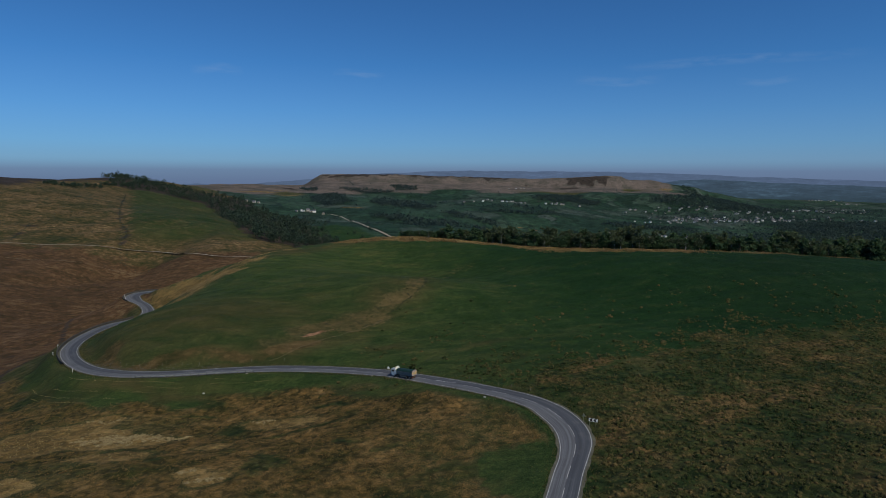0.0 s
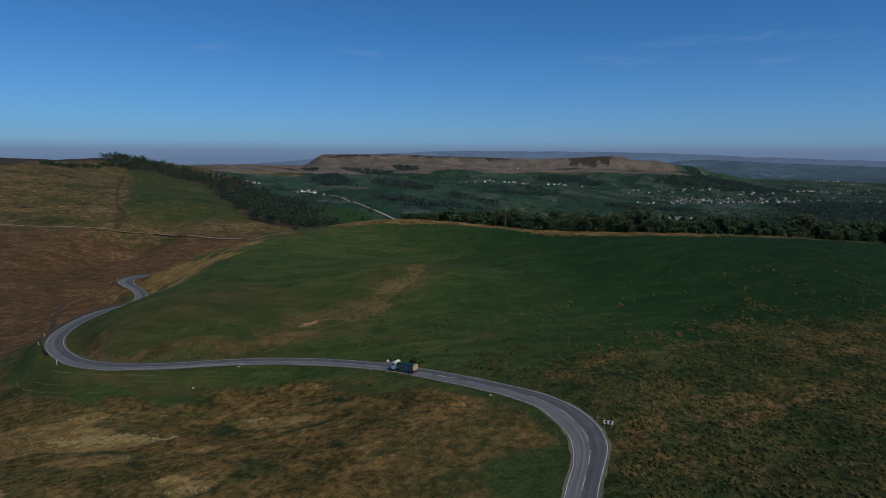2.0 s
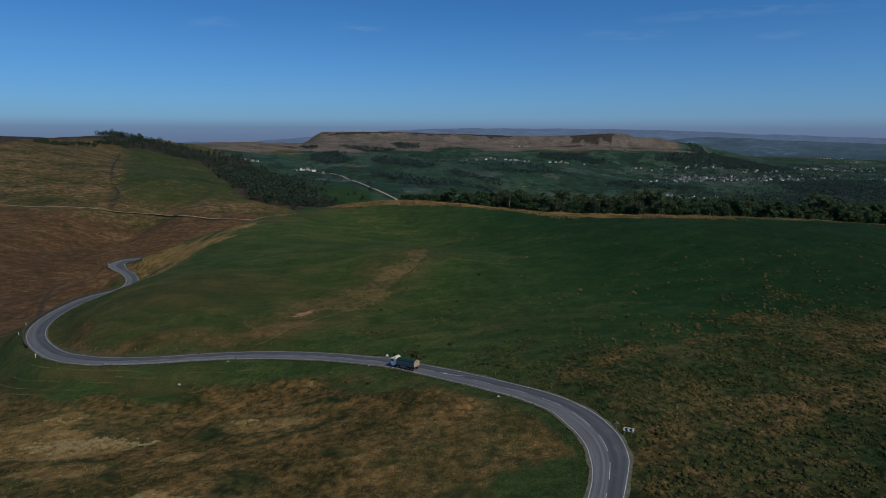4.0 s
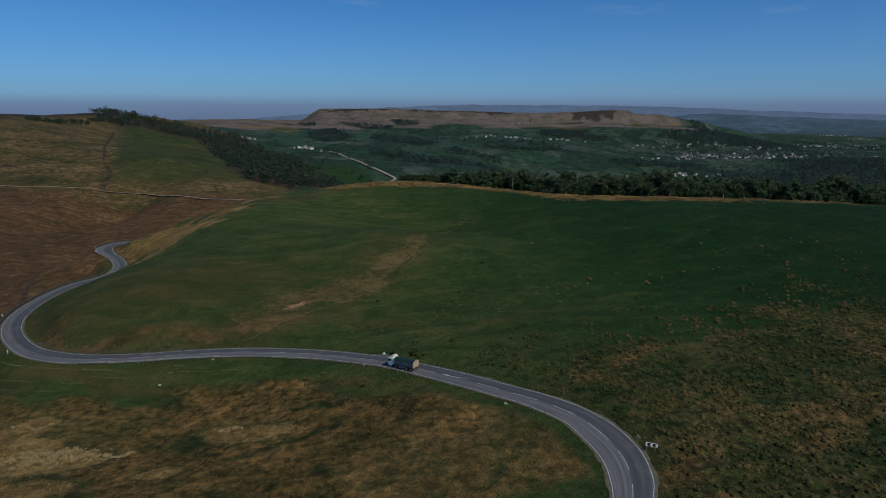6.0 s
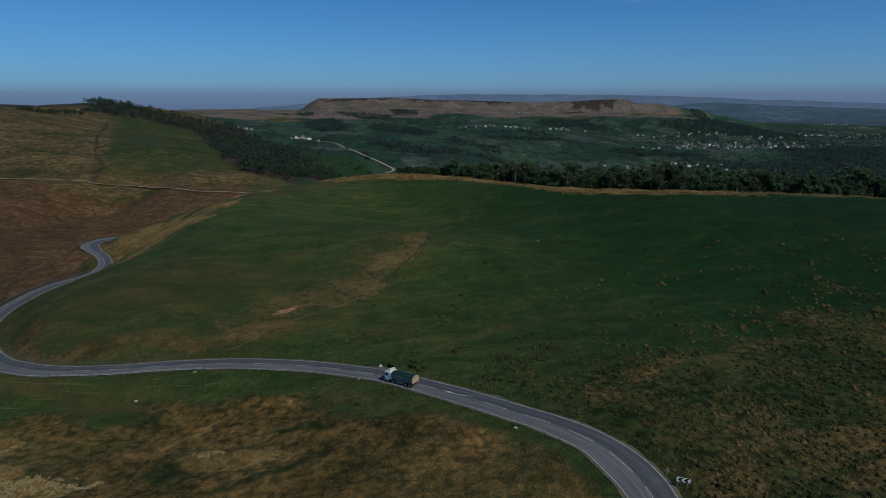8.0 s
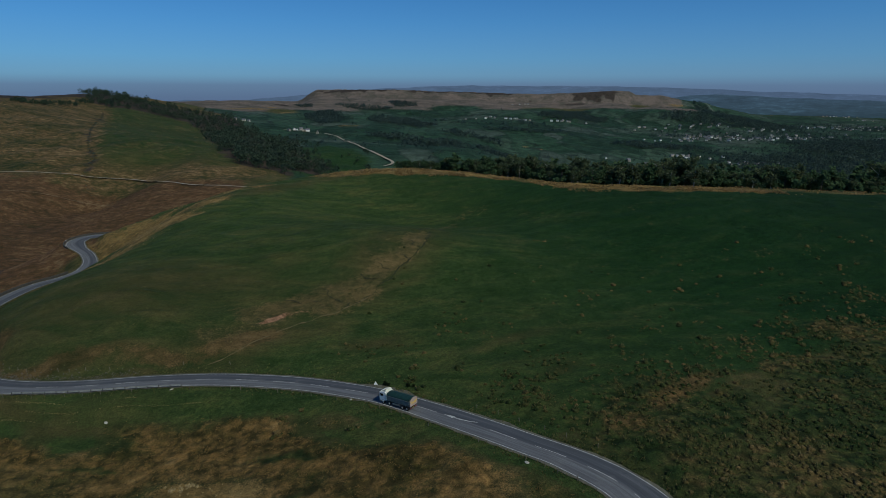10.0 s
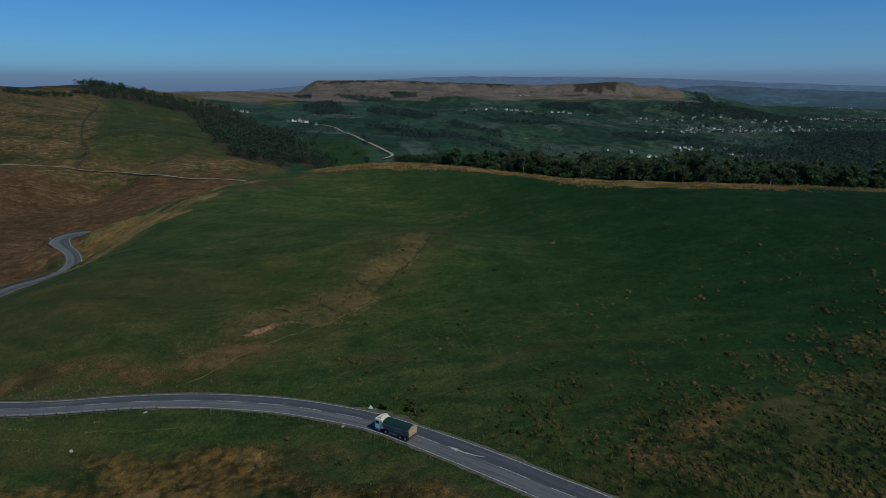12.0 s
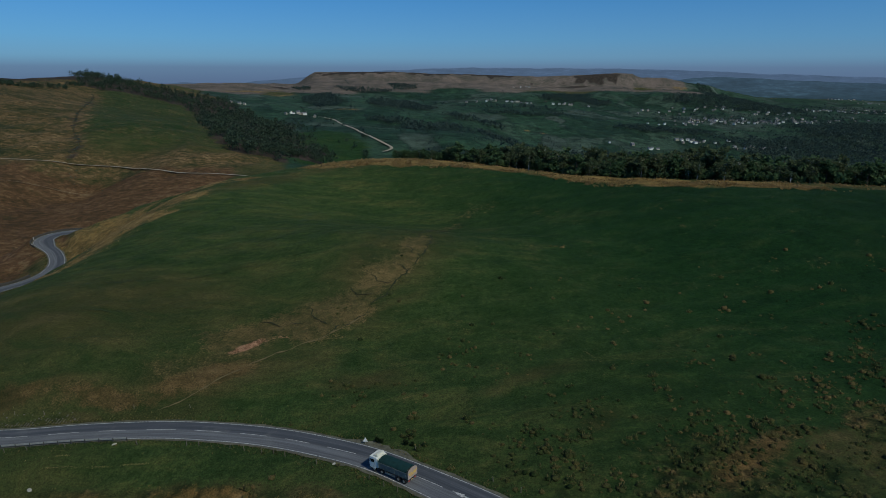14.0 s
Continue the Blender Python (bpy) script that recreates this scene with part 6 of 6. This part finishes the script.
def grow():
    rng = np.random.RandomState(20)

    def pick(count, x0, x1, y0, y1, share, gap=1.2):
        x, y = rng.uniform(x0, x1, count), rng.uniform(y0, y1, count)
        ok = (rng.rand(count) < share(x, y)) & clear_of_road(x, y, gap) & (np.abs(x) < 20 + 0.8 * y)
        return x[ok], y[ok]

    clumpy = lambda x, y, size, seed: smooth(-0.25, 0.65, ripples(x, y, size, seed) + 0.7 * ripples(x, y, size * 0.35, seed + 1))
    x, y = pick(60000, 8, 190, 78, 215, lambda x, y: zones(x, y)["rush"] * (0.26 + 0.52 * clumpy(x, y, 15, 51)))
    size = rng.gamma(5, 0.058, len(x)).clip(0.12, 0.62)
    mound_stuff("rush_mounds", x, y, size, size * rng.uniform(0.45, 1.0, len(x)), TUSSOCK, "olive and brown rush tussocks covering the wet moor", 1)
    tuft_stuff("rushes", x, y, size * 1.2 + 0.1, 7, 0.85, RUSH, "loose rush stems standing out of the tussocks", 11, 0.8, 0.3, 0.07)
    line = lambda x: np.interp(x, [-10, 14, 33, 49, 74, 99, 123, 220], [166, 160, 163, 168, 182, 194, 198, 204])
    x, y = pick(21000, -30, 180, 165, 250, lambda x, y: np.exp(-np.clip(y - line(x), 0, 99) / 19) * smooth(0.25, 0.75, ripples(x, y, 15, 52) + 0.7 * ripples(x, y, 5, 53)) * (y > line(x) - 6) * 0.95)
    size = rng.gamma(6, 0.062, len(x)).clip(0.16, 0.7)
    mound_stuff("field_mounds", x, y, size, size * rng.uniform(0.5, 0.95, len(x)), TUSSOCK, "rounded rush tussocks spreading into the pasture", 2)
    tuft_stuff("field_rushes", x, y, size * 1.15 + 0.06, 12, 0.80, RUSH, "loose stems on the scattered pasture rushes", 12, 0.85, 0.2, 0.07)
    spots = [(20, 175.5, 5, 2, 5), (26, 178, 4, 1.6, 20), (53, 199, 6, 2.5, 10), (52, 176, 10, 2.5, 20), (45, 167, 8, 2, 10), (6, 208, 5, 2.5, 10), (10, 203, 5, 2, -20), (19, 205.5, 3, 1.5, 0), (-12, 197.5, 9, 1.3, -4), (23, 190, 4, 1.6, 10), (31, 187, 4, 2, 0), (40, 262, 4, 1.5, 0), (27, 183, 6, 2, 10), (13, 171, 5, 1.6, -30)]
    x, y = pick(9000, -30, 60, 165, 270, lambda x, y: patches(spots, x, y) * 0.5)
    size = rng.uniform(0.2, 0.48, len(x))
    mound_stuff("clump_mounds", x, y, size, size * 0.8, TUSSOCK, "brown rush mounds in the green pasture", 13)
    tuft_stuff("rush_clumps", x, y, size * 1.1, 10, 0.8, CLUMP, "tawny rush clumps in the green pasture", 3, 0.8, 0.2, 0.075)
    x, y = pick(95000, -150, 32, 84, 188, lambda x, y: np.clip(zones(x, y)["bracken"] - 0.15 - zones(x, y)["straw"] - 0.7 * zones(x, y)["damp"], 0, 1) * (0.10 + 0.72 * clumpy(x, y, 7, 54)), 2.4)
    tuft_stuff("dead_bracken", x, y, rng.uniform(0.20, 0.38, len(x)), 12, 0.92, FERN, "rusty dead bracken covering the near slope", 4, 1.0, 0.3, 0.085)
    x, y = pick(26000, -150, 40, 84, 215, lambda x, y: np.clip(zones(x, y)["straw"] - 0.3, 0, 1) * 0.6)
    tuft_stuff("pale_grass", x, y, rng.uniform(0.22, 0.42, len(x)), 10, 0.95, STRAW, "bleached tussocks of last year's grass", 5)
    i = rng.randint(10, len(LANE) - 10, 5200)
    off = (LANE_HALF[i] + 0.55 + rng.exponential(0.9, len(i))) * rng.choice([-1, 1], len(i))
    p = LANE[i, :2] + LANE_LEFT[i] * off[:, None]
    ok = (p[:, 1] > 80) & clear_of_road(p[:, 0], p[:, 1], 0.35)
    tuft_stuff("verge_grass", p[ok, 0], p[ok, 1], rng.uniform(0.2, 0.45, ok.sum()), 7, 0.8, VERGEGRASS, "dry uneven grass along the road verges", 6)

    beds = [(-76, 147.5, 11, 5.2, 4), (-63, 147, 4, 2, 10), (-88, 163, 6, 1.2, 0), (-48, 120.6, 2.4, 1.2, 10), (-43, 116.6, 4.0, 1.8, 15), (-42, 156, 4, 0.8, -10)]
    x, y = pick(30000, -105, -30, 108, 168, lambda x, y: smooth(0.32, 0.55, patches(beds, x + 1.2 * ripples(x, y, 6, 57), y + 1.0 * ripples(x, y, 5, 58)) + 0.22 * ripples(x, y, 3.5, 60)) * (0.28 + 0.5 * smooth(-0.1, 0.5, ripples(x * 0.6, y, 2.2, 64))))
    size = rng.uniform(0.14, 0.34, len(x))
    mound_stuff("bleached_mounds", x, y, size, size * rng.uniform(0.4, 0.8, len(x)), PALEMOUND, "beds of bleached pale grass tussocks", 14)
    tuft_stuff("bleached_tussocks", x, y, size * 1.3 + 0.1, 12, 0.98, PALE, "loose bleached blades on the pale grass beds", 7, 0.7, 0.6, 0.08)
    # old wheel marks in the grass below the bend
    lines = []
    for off, a, b, gap in ((8.5, (-84, 190), (-46, 189), 0.35), (10.5, (-118, 207), (-72, 189.8), 0.35), (13.5, (-120, 209), (-90, 191), 0.45), (6.4, (-111, 200), (-62, 190), 0.45), (16.0, (-116, 205), (-98, 193), 0.5)):
        i, j = (int(np.argmin(np.hypot(LANE[:, 0] - p[0], LANE[:, 1] - p[1]))) for p in (a, b))
        n = np.arange(min(i, j), max(i, j))
        n = np.repeat(n, 5)
        n = n[rng.rand(len(n)) < smooth(-0.5, 0.3, ripples(LANE_AT[n], LANE_AT[n] * 0, 12, int(off * 10)))]
        lines.append(LANE[n, :2] + LANE_LEFT[n] * (off + rng.normal(0, 0.10, len(n)) + 0.8 * ripples(LANE_AT[n], LANE_AT[n] * 0, 30, 61))[:, None] + LANE_DIR[n] * rng.uniform(-0.3, 0.3, (len(n), 1)))
    p = np.concatenate(lines)
    tuft_stuff("faded_track_grass", p[:, 0], p[:, 1], rng.uniform(0.12, 0.22, len(p)), 8, 0.95, STRAW, "pale lines of faded grass below the bend", 10)
    i = rng.randint(0, len(LANE), 6000)
    i = i[(LANE[i, 0] > -116) & (LANE[i, 0] < -66) & (LANE[i, 1] < 206)]
    p = LANE[i, :2] - LANE_LEFT[i] * (LANE_HALF[i] + 0.7 + rng.gamma(1.6, 0.6, len(i)))[:, None]
    stones(p[:, 0], p[:, 1], rng.uniform(0.07, 0.26, len(i)))
    edge = lambda x: np.interp(x, [-60, -41, -16, 14, 43, 64, 98, 131, 180, 300], [382, 373, 369, 364, 354, 324, 309, 299, 296, 300])
    x = rng.uniform(-55, 290, 15000)
    y = edge(x) + rng.gamma(2.0, 5.0, len(x)) - 9 + 2.5 * ripples(x, x * 0, 20, 62)
    ok = rng.rand(len(x)) < crest_share(x) * smooth(-0.2, 0.5, ripples(x, y, 22, 59) + 0.5 * ripples(x, y, 6, 63))
    tuft_stuff("crest_grass", x[ok], y[ok], rng.uniform(0.35, 0.85, ok.sum()), 12, 0.9, TAWNY, "tawny rough grass along the crest below the trees", 8, 0.5)
    x = rng.uniform(-170, -60, 9000)
    y = rng.uniform(255, 380, 9000)
    ok = rng.rand(9000) < np.clip(zones(x, y)["straw"] - 0.25, 0, 1)
    tuft_stuff("flank_grass", x[ok], y[ok], rng.uniform(0.2, 0.4, ok.sum()), 10, 0.97, STRAW, "pale dry grass on the shoulder of the hill", 9)


grow()
